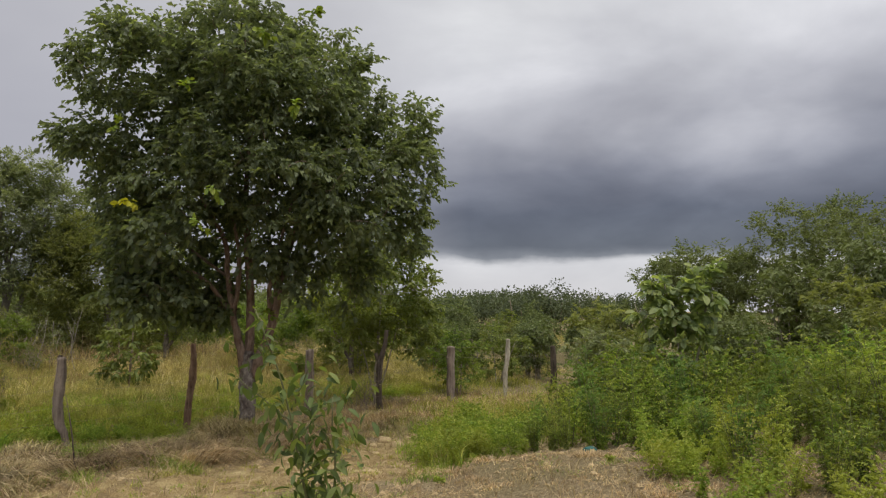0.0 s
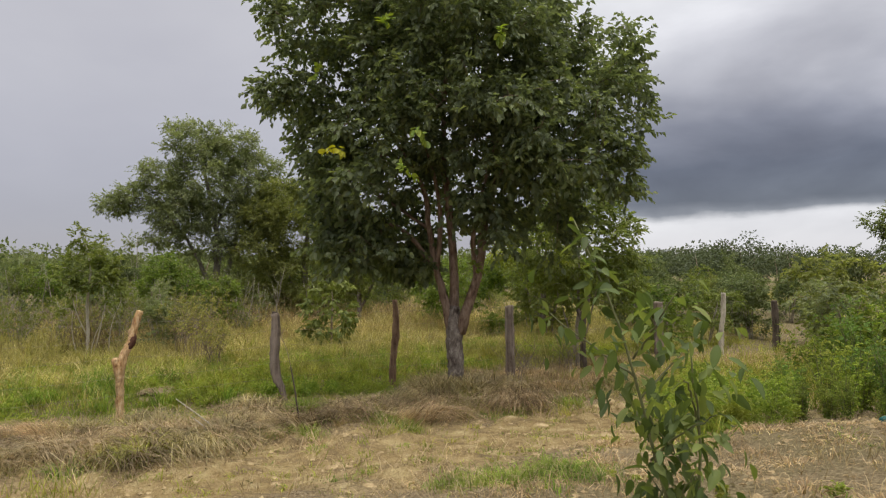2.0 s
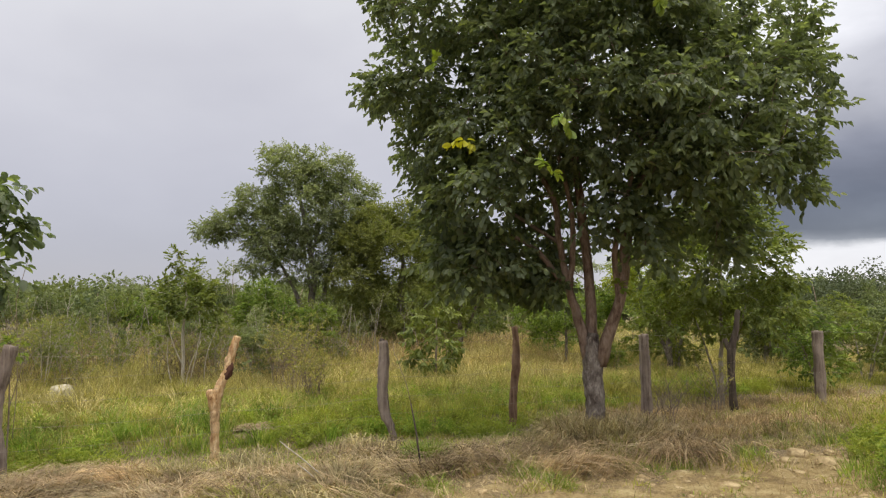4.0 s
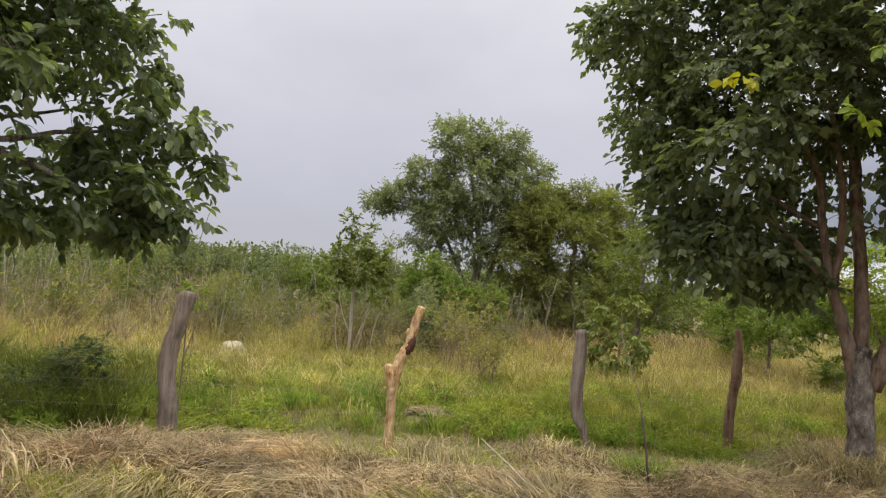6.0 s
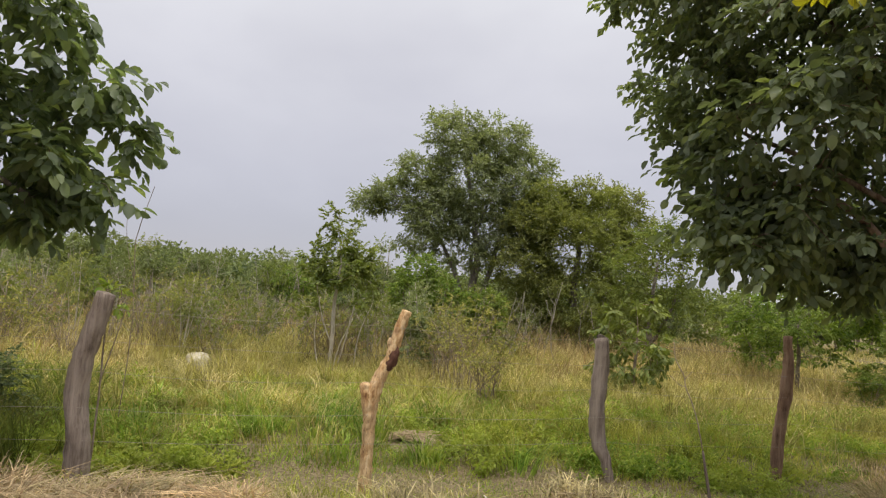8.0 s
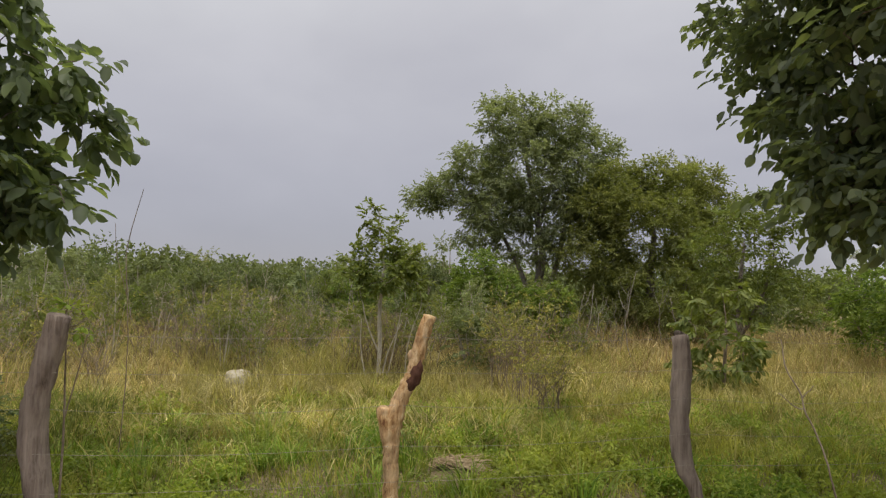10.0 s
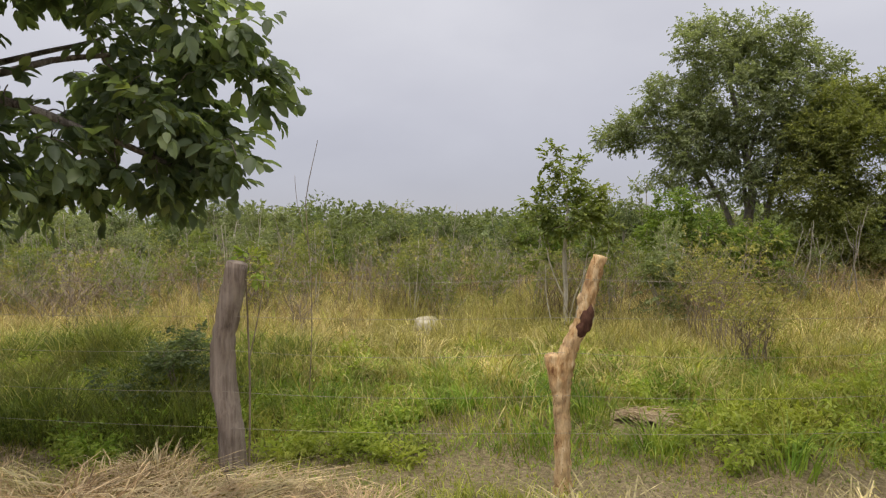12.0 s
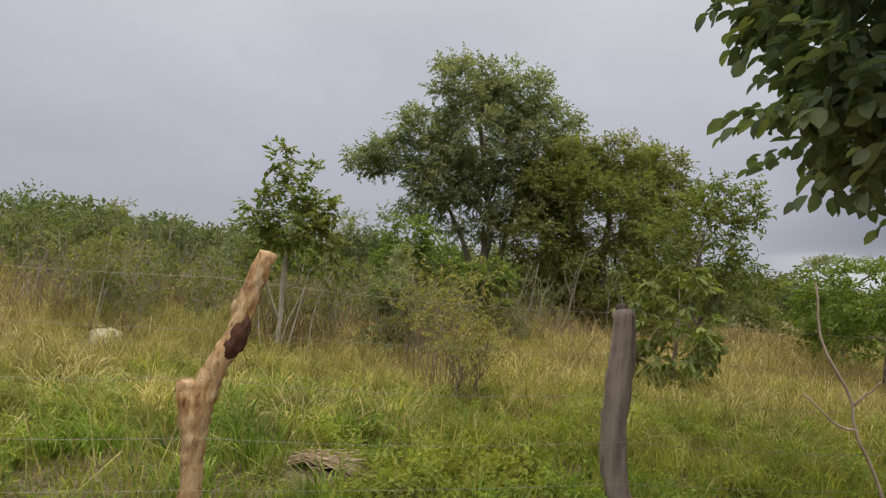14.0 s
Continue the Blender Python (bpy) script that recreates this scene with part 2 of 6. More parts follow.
    return m


M_GROUND = ground_mat()
M_LEAF_MAIN = leaf_mat("leaf_dark_green", [(0, (.12, .148, .095)), (.5, (.178, .213, .132)), (.88, (.225, .262, .145)), (1, (.29, .33, .14))], 0.5, 0.5, gloss=0.45)
M_LEAF_YELLOW = leaf_mat("leaf_yellow", [(0, (.35, .36, .03)), (1, (.55, .50, .04))], 0.35)
M_LEAF_LIME = leaf_mat("leaf_lime", [(0, (.16, .24, .04)), (1, (.30, .36, .06))], 0.35)
M_LEAF_LEFT = leaf_mat("leaf_broad_green", [(0, (.115, .152, .096)), (.6, (.185, .232, .136)), (.9, (.245, .298, .155)), (1, (.33, .385, .16))], 0.52, 0.45, gloss=0.5)
M_LEAF_PALE = leaf_mat("leaf_pale_green", [(0, (.168, .19, .124)), (.6, (.264, .295, .192)), (1, (.40, .43, .275))], 0.5, patch=(.24, .272, .15))
M_LEAF_OLIVE = leaf_mat("leaf_olive", [(0, (.155, .172, .07)), (.6, (.255, .272, .105)), (1, (.37, .38, .145))], 0.5, patch=(.25, .275, .10))
M_LEAF_BUSH = leaf_mat("leaf_bush", [(0, (.095, .152, .038)), (.6, (.17, .245, .058)), (1, (.29, .365, .085))], 0.42, patch=(.22, .27, .06), patch_scale=0.8)
M_LEAF_MID = leaf_mat("leaf_mid_green", [(0, (.115, .155, .052)), (.6, (.20, .245, .078)), (1, (.31, .345, .11))], 0.42, patch=(.2, .225, .06), patch_scale=0.8)
M_LEAF_WIDE = leaf_mat("leaf_wide", [(0, (.15, .20, .10)), (.6, (.26, .32, .15)), (1, (.43, .48, .19))], 0.45, 0.5, gloss=0.4)
M_LEAF_DRY = leaf_mat("leaf_dry_shrub", [(0, (.21, .21, .075)), (.6, (.32, .31, .11)), (1, (.50, .44, .17))], 0.42)
M_LEAF_WOOD = leaf_mat("leaf_far_wood", [(0, (.092, .122, .06)), (.5, (.15, .188, .088)), (1, (.24, .28, .13))], 0.32, patch=(.20, .228, .095), patch_scale=0.12)
M_LEAF_WOOD_DARK = leaf_mat("leaf_far_wood_dark", [(0, (.055, .075, .048)), (.5, (.092, .118, .07)), (1, (.155, .185, .105))], 0.25, patch=(.12, .142, .075), patch_scale=0.12)
M_WEED = leaf_mat("leaf_weed", [(0, (.15, .235, .042)), (.6, (.27, .365, .068)), (1, (.43, .49, .12))], 0.44, patch=(.38, .385, .085), patch_scale=0.7)
M_RUSSET = leaf_mat("grass_russet", [(0, (.26, .17, .10)), (.5, (.44, .32, .19)), (1, (.62, .49, .31))], 0.3, 0.75, patch=(.50, .38, .21), patch_scale=0.5, gloss=0.15, clump=1.6)
M_ROADWEED = leaf_mat("leaf_roadside_weed", [(0, (.09, .145, .034)), (.6, (.17, .24, .052)), (.9, (.28, .32, .084)), (1, (.44, .42, .13))], 0.45, patch=(.25, .285, .085), patch_scale=0.9, clump=1.5)
M_WEED_DEEP = leaf_mat("leaf_weed_deep", [(0, (.08, .15, .042)), (.6, (.15, .245, .07)), (1, (.27, .36, .11))], 0.42, patch=(.17, .26, .07), patch_scale=0.9, clump=1.5)
M_SAPLING = leaf_mat("leaf_sapling", [(0, (.07, .105, .034)), (.6, (.13, .178, .052)), (1, (.24, .285, .085))], 0.4, gloss=0.4)
M_BROWN = leaf_mat("undergrowth_brown", [(0, (.13, .092, .062)), (.5, (.26, .195, .13)), (1, (.43, .34, .23))], 0.2, 0.8, gloss=0.1, clump=1.6)
M_DULL = leaf_mat("grass_dull_straw", [(0, (.22, .18, .10)), (.5, (.41, .34, .20)), (1, (.62, .53, .34))], 0.32, 0.75, patch=(.32, .265, .165), patch_scale=1.2, gloss=0.2, clump=1.6)
M_PINK = leaf_mat("grass_pinkish_straw", [(0, (.26, .17, .11)), (.5, (.46, .33, .22)), (1, (.66, .52, .37))], 0.3, 0.8, gloss=0.15, clump=1.6)
M_FRESH = leaf_mat("grass_fresh", [(0, (.115, .195, .03)), (.6, (.205, .315, .055)), (1, (.36, .43, .11))], 0.42, 0.6, patch=(.29, .32, .08), patch_scale=0.9, clump=1.6)
M_GRASS = leaf_mat("grass_meadow", [(0, (.27, .235, .09)), (.35, (.43, .36, .16)), (.7, (.585, .485, .26)), (1, (.74, .63, .39))], 0.34, 0.7, patch=(.30, .29, .085), patch_scale=0.4, gloss=0.2, clump=1.6)
M_STRAW = leaf_mat("grass_straw", [(0, (.26, .18, .12)), (.5, (.47, .36, .25)), (1, (.68, .57, .42))], 0.28, 0.8, patch=(.39, .28, .20), patch_scale=0.8, gloss=0.15, clump=1.6)
# green grass with the spreading tree's shade put into its base colour
M_GRASS_SHADETONE = leaf_mat("grass_shade_tone", [(0, (.085, .115, .025)), (.6, (.15, .19, .04)), (1, (.25, .27, .07))], 0.35, 0.6, patch=(.22, .21, .07), patch_scale=0.9, gloss=0.25, clump=1.6)
M_STRAW_PALE = leaf_mat("grass_straw_pale", [(0, (.25, .175, .115)), (.5, (.47, .365, .25)), (1, (.70, .59, .43))], 0.28, 0.8, patch=(.38, .27, .19), patch_scale=1.3, gloss=0.15, clump=1.6)
M_GREENGRASS = leaf_mat("grass_green", [(0, (.20, .225, .04)), (.6, (.335, .365, .075)), (1, (.50, .48, .16))], 0.4, 0.6, patch=(.40, .355, .11), patch_scale=0.5, clump=1.6)
M_BARK = bark_mat("bark_grey_brown", (.055, .042, .036), (.152, .12, .102), (.41, .36, .32), 20, 0.45, 1.0, cracks=True)
M_LIMB = bark_mat("bark_reddish_limb", (.09, .055, .04), (.21, .14, .105), (.33, .25, .20), 18, 0.3, 0.8)
M_BARK_FIELD = bark_mat("bark_field_tree", (.10, .085, .07), (.19, .165, .14), (.30, .27, .24), 14, 0.3, .6)
M_BARK_PALE = bark_mat("bark_pale", (.16, .13, .10), (.30, .26, .21), (.46, .42, .36), 18, 0.3, .5)
M_STEM = bark_mat("stem_pale", (.28, .245, .20), (.46, .41, .34), (.60, .55, .47), 18, 0.3, .4)
M_TWIG = bark_mat("twig_bark", (.13, .10, .075), (.25, .195, .15), (.38, .31, .245), 20, .3, .4)
M_GREENSTEM = plain_mat("green_stem", (.15, .155, .062), 0.6)
M_POST_GREY = bark_mat("post_weathered_grey", (.125, .094, .08), (.25, .198, .17), (.36, .295, .255), 24, 0.07, 1.0)
M_POST_RED = bark_mat("post_reddish_brown", (.10, .055, .04), (.25, .15, .105), (.40, .265, .19), 20, 0.12, 1.0)
M_POST_PALE = bark_mat("post_debarked_wood", (.20, .085, .04), (.575, .355, .17), (.80, .62, .40), 22, 0.22, 1.0, cracks=True)
M_POST_DARK = bark_mat("post_dark", (.035, .028, .024), (.09, .07, .058), (.16, .13, .11), 20, 0.12, 1.0)
M_HOLLOW = bark_mat("wood_hollow", (.05, .024, .017), (.105, .05, .036), (.17, .085, .06), 25, 0.3, 1.0)
M_WIRE = plain_mat("wire_rusty_steel", (.34, .30, .255), 0.55, 0.3, 0.4, 60)
M_STONE = bark_mat("pale_stone", (.24, .20, .14), (.40, .355, .265), (.54, .49, .39), 9, 1.0, .6)
M_STALK = bark_mat("dry_stalk", (.20, .14, .085), (.40, .30, .19), (.58, .47, .32), 18, .3, .4)
M_CLOD = bark_mat("dirt_clod", (.25, .175, .092), (.42, .315, .175), (.56, .44, .265), 12, 1.0, .8)
M_TEAL = plain_mat("teal_plastic", (.012, .10, .095), 0.45)


# ---- mesh makers ----
def mesh_from(name, verts, quads=None, tris=None, mat=None, smooth=False):
    me = bpy.data.meshes.new(name)
    verts = np.asarray(verts, np.float32).reshape(-1, 3)
    parts, sizes = [], []
    if quads is not None and len(quads):
        q = np.asarray(quads, np.int32).reshape(-1, 4)
        parts.append(q.ravel())
        sizes.append(np.full(len(q), 4, np.int32))
    if tris is not None and len(tris):
        q = np.asarray(tris, np.int32).reshape(-1, 3)
        parts.append(q.ravel())
        sizes.append(np.full(len(q), 3, np.int32))
    loops, sizes = np.concatenate(parts), np.concatenate(sizes)
    me.vertices.add(len(verts))
    me.vertices.foreach_set("co", verts.ravel())
    me.loops.add(len(loops))
    me.loops.foreach_set("vertex_index", loops)
    me.polygons.add(len(sizes))
    me.polygons.foreach_set("loop_start", np.concatenate([[0], np.cumsum(sizes)[:-1]]).astype(np.int32))
    me.polygons.foreach_set("use_smooth", np.full(len(sizes), smooth))
    me.update(calc_edges=True)
    if mat:
        me.materials.append(mat)
    return me


def part(name, me, parent=None, label="", kind=""):
    ob = new(name, me)
    if parent is not None:
        ob.parent = parent
    return tagged(ob, label, kind=kind)


def thing(name, label, category, at=(0, 0, 0), group="", kind=""):
    e = new(name)
    e.location = at
    e.empty_display_size = 0.2
    return tagged(e, label, category, group, kind)


def unit(v):
    return v / np.maximum(np.linalg.norm(v, axis=-1, keepdims=True), 1e-9)


def leaf_mesh(name, P, D, Nn, Ls, Ws, mat, fold=0.22, droop=0.15, fine=True):
    """Leaves at P, pointing along D, with normals near Nn: a folded blade each."""
    P, D, Nn = np.asarray(P, float), unit(np.asarray(D, float)), np.asarray(Nn, float)
    S = unit(np.cross(D, Nn))
    U = np.cross(S, D)
    Ls, Ws = np.asarray(Ls)[:, None], np.asarray(Ws)[:, None]
    n = len(P)
    tip = P + D * Ls - U * Ls * droop
    if fine:
        rows = [P, P + D * Ls * .5 - U * Ls * droop * .3, tip]
        for sgn in (1, -1):
            for f, w in ((.17, .33), (.46, .50), (.78, .36)):
                rows.append(P + D * Ls * f + S * Ws * w * sgn + U * (Ws * fold * w * 2 - Ls * droop * f * f))
        V = np.stack(rows, 1)
        b = np.arange(n)[:, None] * 9
        Q = np.concatenate([b + [[0, 3, 4, 1]], b + [[1, 4, 5, 2]], b + [[0, 1, 7, 6]], b + [[1, 2, 8, 7]]])
        return mesh_from(name, V, Q, mat=mat, smooth=True)
    V = np.stack([P, P + D * Ls * .5 + S * Ws * .5 + U * Ws * fold, tip, P + D * Ls * .5 - S * Ws * .5 + U * Ws * fold], 1)
    b = np.arange(n)[:, None] * 4
    return mesh_from(name, V, None, np.concatenate([b + [[0, 1, 2]], b + [[0, 2, 3]]]), mat=mat)


def tubes(paths, sides=6, rough=0.0, seed=0, ridge=0.0):
    """Tubes along paths, each a list of (x, y, z, radius); closed at the ends."""
    r = np.random.default_rng(seed)
    V, Q, T, base = [], [], [], 0
    ang = np.arange(sides) * 2 * math.pi / sides
    for path in paths:
        path = np.asarray(path, float)
        p, rad = path[:, :3], path[:, 3]
        t = unit(np.gradient(p, axis=0))
        ref = np.array([1.0, 0.2, 0.1]) if abs(t[0][0]) < 0.8 else np.array([0.1, 1.0, 0.2])
        a = unit(np.cross(t, ref))
        c = np.cross(t, a)
        ring = rad[:, None] * (1 + rough * r.standard_normal((len(p), sides)))
        if ridge:
            along = np.linspace(0, 6, len(p))[:, None]
            ring = ring * (1 + ridge * np.sin(3 * ang + along * .5 + seed) + .7 * ridge * np.sin(5 * ang - along * .8 + 2 * seed) + ridge * np.sin(along * 2.3 + 2 * ang + seed))
        v = p[:, None] + a[:, None] * (np.cos(ang) * ring)[..., None] + c[:, None] * (np.sin(ang) * ring)[..., None]
        V.append(v.reshape(-1, 3))
        k = len(p)
        i = np.arange(k - 1)[:, None] * sides + base
        j, j2 = np.arange(sides)[None], (np.arange(sides)[None] + 1) % sides
        Q.append(np.stack([i + j, i + j2, i + sides + j2, i + sides + j], -1).reshape(-1, 4))
        V.append(np.stack([p[0] - t[0] * rad[0] * .1, p[-1] + t[-1] * rad[-1] * .15]))
        e0, e1 = base + k * sides, base + k * sides + 1
        jj, jj2 = np.arange(sides), (np.arange(sides) + 1) % sides
        T.append(np.stack([np.full(sides, e0), base + jj2, base + jj], -1))
        T.append(np.stack([np.full(sides, e1), base + (k - 1) * sides + jj, base + (k - 1) * sides + jj2], -1))
        base += k * sides + 2
    return np.concatenate(V), np.concatenate(Q), np.concatenate(T)


def curve(points, n=10, wobble=0.0, seed=0):
    """A smooth path through (x, y, z, r) points."""
    pts = np.asarray(points, float)
    d = np.concatenate([[0], np.cumsum(np.linalg.norm(np.diff(pts[:, :3], axis=0), axis=1))])
    tt = np.linspace(0, d[-1], n)
    P = np.vstack([2 * pts[0] - pts[1], pts, 2 * pts[-1] - pts[-2]])
    out = []
    for t in tt:
        i = min(np.searchsorted(d, t, side="right") - 1, len(pts) - 2)
        k = (t - d[i]) / max(d[i + 1] - d[i], 1e-9)
        a, b, c, e = P[i], P[i + 1], P[i + 2], P[i + 3]
        out.append(.5 * (2 * b + (c - a) * k + (2 * a - 5 * b + 4 * c - e) * k * k + (3 * b - a - 3 * c + e) * k ** 3))
    out = np.array(out)
    out[:, 3] = np.maximum(out[:, 3], 0.002)
    if wobble:
        out[1:, :3] += np.random.default_rng(seed).standard_normal((n - 1, 3)) * wobble
    return out


def clusters_in(lobes, r, shell=0.55):
    """Points of foliage in lobes (cx, cy, cz, rx, ry, rz, count): most of them near the outside."""
    out = []
    for cx, cy, cz, rx, ry, rz, n in lobes:
        d = unit(r.standard_normal((n, 3)))
        k = (shell + (1 - shell) * r.random((n, 1))) ** 0.6
        out.append(np.array([cx, cy, cz]) + d * k * [rx, ry, rz])
    return np.concatenate(out)


def grow(stems, targets, r, r_max=0.035, r_min=0.005, lift=0.12):
    """Branches from the stems to every target, each from the nearest wood there is."""
    nodes = np.concatenate([s[len(s) // 3:] for s in stems])
    order = np.argsort([np.min(np.linalg.norm(nodes[:, :3] - t, axis=1)) for t in targets])
    paths = []
    for i in order:
        t = targets[i]
        d = np.linalg.norm(nodes[:, :3] - t, axis=1) + 0.35 * np.maximum(nodes[:, 2] - t[2], 0)
        j = np.argmin(d)
        a = nodes[j]
        r0 = min(a[3] * .7, r_max, 0.006 + 0.012 * d[j])
        mid = (a[:3] + t) / 2 + [0, 0, lift * d[j]] + r.standard_normal(3) * .06 * d[j]
        p = curve([(*a[:3], r0), (*mid, (r0 + r_min) / 2), (*t, r_min)], 6)
        paths.append(p)
        nodes = np.vstack([nodes, p[1:]])
    return paths


def foliage(centres, per, spread, length, width, r, crown_mid, droop=0.35, up=0.8, squash=0.8, run=8):
    """Leaves set along short twigs that fan out from each centre."""
    k = max(1, per // run)
    n = len(centres) * k
    c = np.repeat(centres, k, 0)
    out = unit(c - crown_mid)
    T = unit(r.standard_normal((n, 3)) + out * .55)
    T[:, 2] *= squash
    R = spread * (0.55 + 0.9 * r.random((n, 1))) * 1.45
    c, T2, R = np.repeat(c, run, 0), np.repeat(T, run, 0), np.repeat(R, run, 0)
    m = n * run
    f = np.tile(np.linspace(.25, 1, run), n)[:, None]
    P = c + T2 * R * f + r.standard_normal((m, 3)) * length * .10
    P[:, 2] -= (f[:, 0] ** 2) * R[:, 0] * droop * .35
    side = unit(np.cross(T2, [0, 0, 1.0]) + r.standard_normal((m, 3)) * .35) * np.where(np.tile(np.arange(run) % 2, n), 1, -1)[:, None]
    D = T2 * (.45 + .5 * f) + side * (1.1 - .7 * f) + r.standard_normal((m, 3)) * .18
    D[:, 2] -= droop
    Nn = r.standard_normal((m, 3)) * .4 + T2 * .15
    Nn[:, 2] += up
    Ls = length * (0.65 + 0.55 * r.random(m))
    Ws = Ls * (width / length) * (0.85 + 0.3 * r.random(m))
    return P, D, Nn, Ls, Ws


def tree(name, label, category, at, stems, lobes, leaf, wood, per=40, spread=0.25, length=0.12, width=0.06, seed=1, fine=True,
         droop=0.35, twig_sides=4, group="", shell=0.55, stem_sides=10, rough=0.06, ridge=0.0, rings=14, wobble=1.0, accents=(), lift=0.12, singles=None, fine_below=3.9, limb=None):
    """A tree or shrub. Stems and lobes are in metres from its foot."""
    r = np.random.default_rng(seed)
    e = thing(name, label, category, at, group)
    paths = [curve(s, rings, 0.012 * wobble * s[0][3] / .1, seed + i) for i, s in enumerate(stems)]
    for i, p in enumerate(paths):
        v, q, t = tubes([p], stem_sides, rough, seed + i, ridge)
        part("trunk" if i == 0 else "limb", mesh_from("trunk", v, q, t, limb if limb and i else wood, True), e)
    c = clusters_in(lobes, r, shell)
    br = grow(paths, c, r, r_max=max(p[0][3] for p in paths) * .5, lift=lift)
    v, q, t = tubes(br, twig_sides)
    part("branching", mesh_from("branching", v, q, t, limb or wood, True), e, kind="stuff")
    mid = c.mean(0)
    lone = np.zeros(len(c), bool)
    if singles:
        lone[np.argsort(np.linalg.norm(c - np.array(singles), axis=1))[:6]] = True
    low = c[:, 2] < fine_below
    for name, pick, how in (("crown", ~low, False), ("lower_crown", low & ~lone, True)):
        if pick.any():
            part(name, leaf_mesh(name, *foliage(c[pick], per, spread, length, width, r, mid, droop), leaf, fine=how and fine), e, kind="stuff")
    if singles:
        leaf_parts(e, foliage(c[lone], 48, spread, length, width, r, mid, droop), leaf)
    for (x, y, z), mat, n in accents:
        p, d, nn, ls, ws = foliage(np.array([[x, y, z]]), n, .10, length * 1.0, width * .9, r, mid, droop)
        part("young_spray", leaf_mesh("young_spray", p, d, nn, ls, ws, mat), e, "bright yellow-green young leaves", "stuff")
    return e


def leaf_parts(e, arrays, mat, kinds=4):
    """The same leaves as objects of their own, on a few shared meshes."""
    P, D, Nn, Ls, Ws = arrays
    D = unit(D)
    S = unit(np.cross(D, Nn))
    U = np.cross(S, D)
    size, ratio = float(np.mean(Ls)), float(np.mean(Ws) / np.mean(Ls))
    meshes = [leaf_mesh("leaf", np.zeros((1, 3)), np.array([[1.0, 0, 0]]), np.array([[0, 0, 1.0]]), [size], [size * ratio * (.85 + .1 * k)], mat, .16 + .04 * k, .12 + .05 * k) for k in range(kinds)]
    for i in range(len(P)):
        o = part("leaf", meshes[i % kinds], e)
        k = Ls[i] / size
        o.matrix_local = Matrix(((D[i][0] * k, -S[i][0] * k, U[i][0] * k, P[i][0]), (D[i][1] * k, -S[i][1] * k, U[i][1] * k, P[i][1]), (D[i][2] * k, -S[i][2] * k, U[i][2] * k, P[i][2]), (0, 0, 0, 1)))


def on_ground(x, y, dz=0.0):
    return (x, y, float(ground_z(x, y)) + dz)


# ---- ground ----
def ground():
    n = 440
    k = np.linspace(-1, 1, n)
    w = np.sign(k) * (16 * np.abs(k) + 2600 * np.abs(k) ** 7)
    X, Y = np.meshgrid(w - 3.0, w + 11.0, indexing="ij")
    Z = ground_z(X, Y)
    i = np.arange(n * n).reshape(n, n)
    q = np.stack([i[:-1, :-1], i[1:, :-1], i[1:, 1:], i[:-1, 1:]], -1).reshape(-1, 4)
    ob = new("ground", mesh_from("ground", np.stack([X, Y, Z], -1), q, mat=M_GROUND, smooth=True))
    tagged(ob, "sandy brown earth with a bare dirt track and leaf litter", "ground", kind="structure")


ground()


# ---- grass ----
def blades(name, X, Y, H, W, lean, mat, label, category, seed, dz=0.0):
    r = np.random.default_rng(seed)
    n = len(X)
    Z = ground_z(X, Y) + dz
    H = H * np.clip(1 + .38 * waves(X, Y, seed + 500, lo=1.0, hi=3.2), .4, 1.9)
    a = r.random(n) * 6.283
    b = r.random(n) * 6.283
    l = lean * (0.3 + r.random(n))
    P = np.stack([X, Y, Z - 0.02], -1)
    S = np.stack([np.cos(a), np.sin(a), 0 * a], -1) * (W / 2)[:, None]
    F = np.stack([np.cos(b), np.sin(b), 0 * b], -1)
    up = np.array([0, 0, 1.0])
    m = P + F * (H * l * .35)[:, None] + up * (H * .58)[:, None]
    t = P + F * (H * l * 1.1)[:, None] + up * (H * np.sqrt(np.maximum(1 - (l * .75) ** 2, .08)))[:, None]
    V = np.stack([P - S, P + S, m + S * .75, m - S * .75, t], 1)
    i = np.arange(n)[:, None] * 5
    ob = new(name, mesh_from(name, V, i + [[0, 1, 2, 3]], i + [[3, 2, 4]], mat))
    return tagged(ob, label, category, kind="stuff")


def arching(name, X, Y, H, W, lean, ang, mat, label, category, seed):
    """Long blades that rise and bend over, each towards its own side."""
    r = np.random.default_rng(seed)
    n = len(X)
    l = lean * (.45 + .9 * r.random(n))
    P = np.stack([X, Y, ground_z(X, Y) - .02], -1)
    F = np.stack([np.cos(ang), np.sin(ang), 0 * ang], -1)
    a = ang + 1.57 + r.standard_normal(n) * .7
    S = np.stack([np.cos(a), np.sin(a), 0 * a], -1) * (W / 2)[:, None]
    rows = []
    for f, w in ((0, 1), (.4, .9), (.75, .6), (1, .12)):
        c = P + F * (H * l * f ** 1.5)[:, None]
        c[:, 2] += np.maximum(H * (1.35 * f - (.35 + .75 * np.minimum(l, 1.2)) * f ** 2.3), .012 * (f > 0))
        rows += [c - S * w, c + S * w]
    V = np.stack(rows, 1)
    i = np.arange(n)[:, None] * 8
    q = np.concatenate([i + [[0, 1, 3, 2]], i + [[2, 3, 5, 4]], i + [[4, 5, 7, 6]]])
    return tagged(new(name, mesh_from(name, V, q, None, mat)), label, category, kind="stuff")


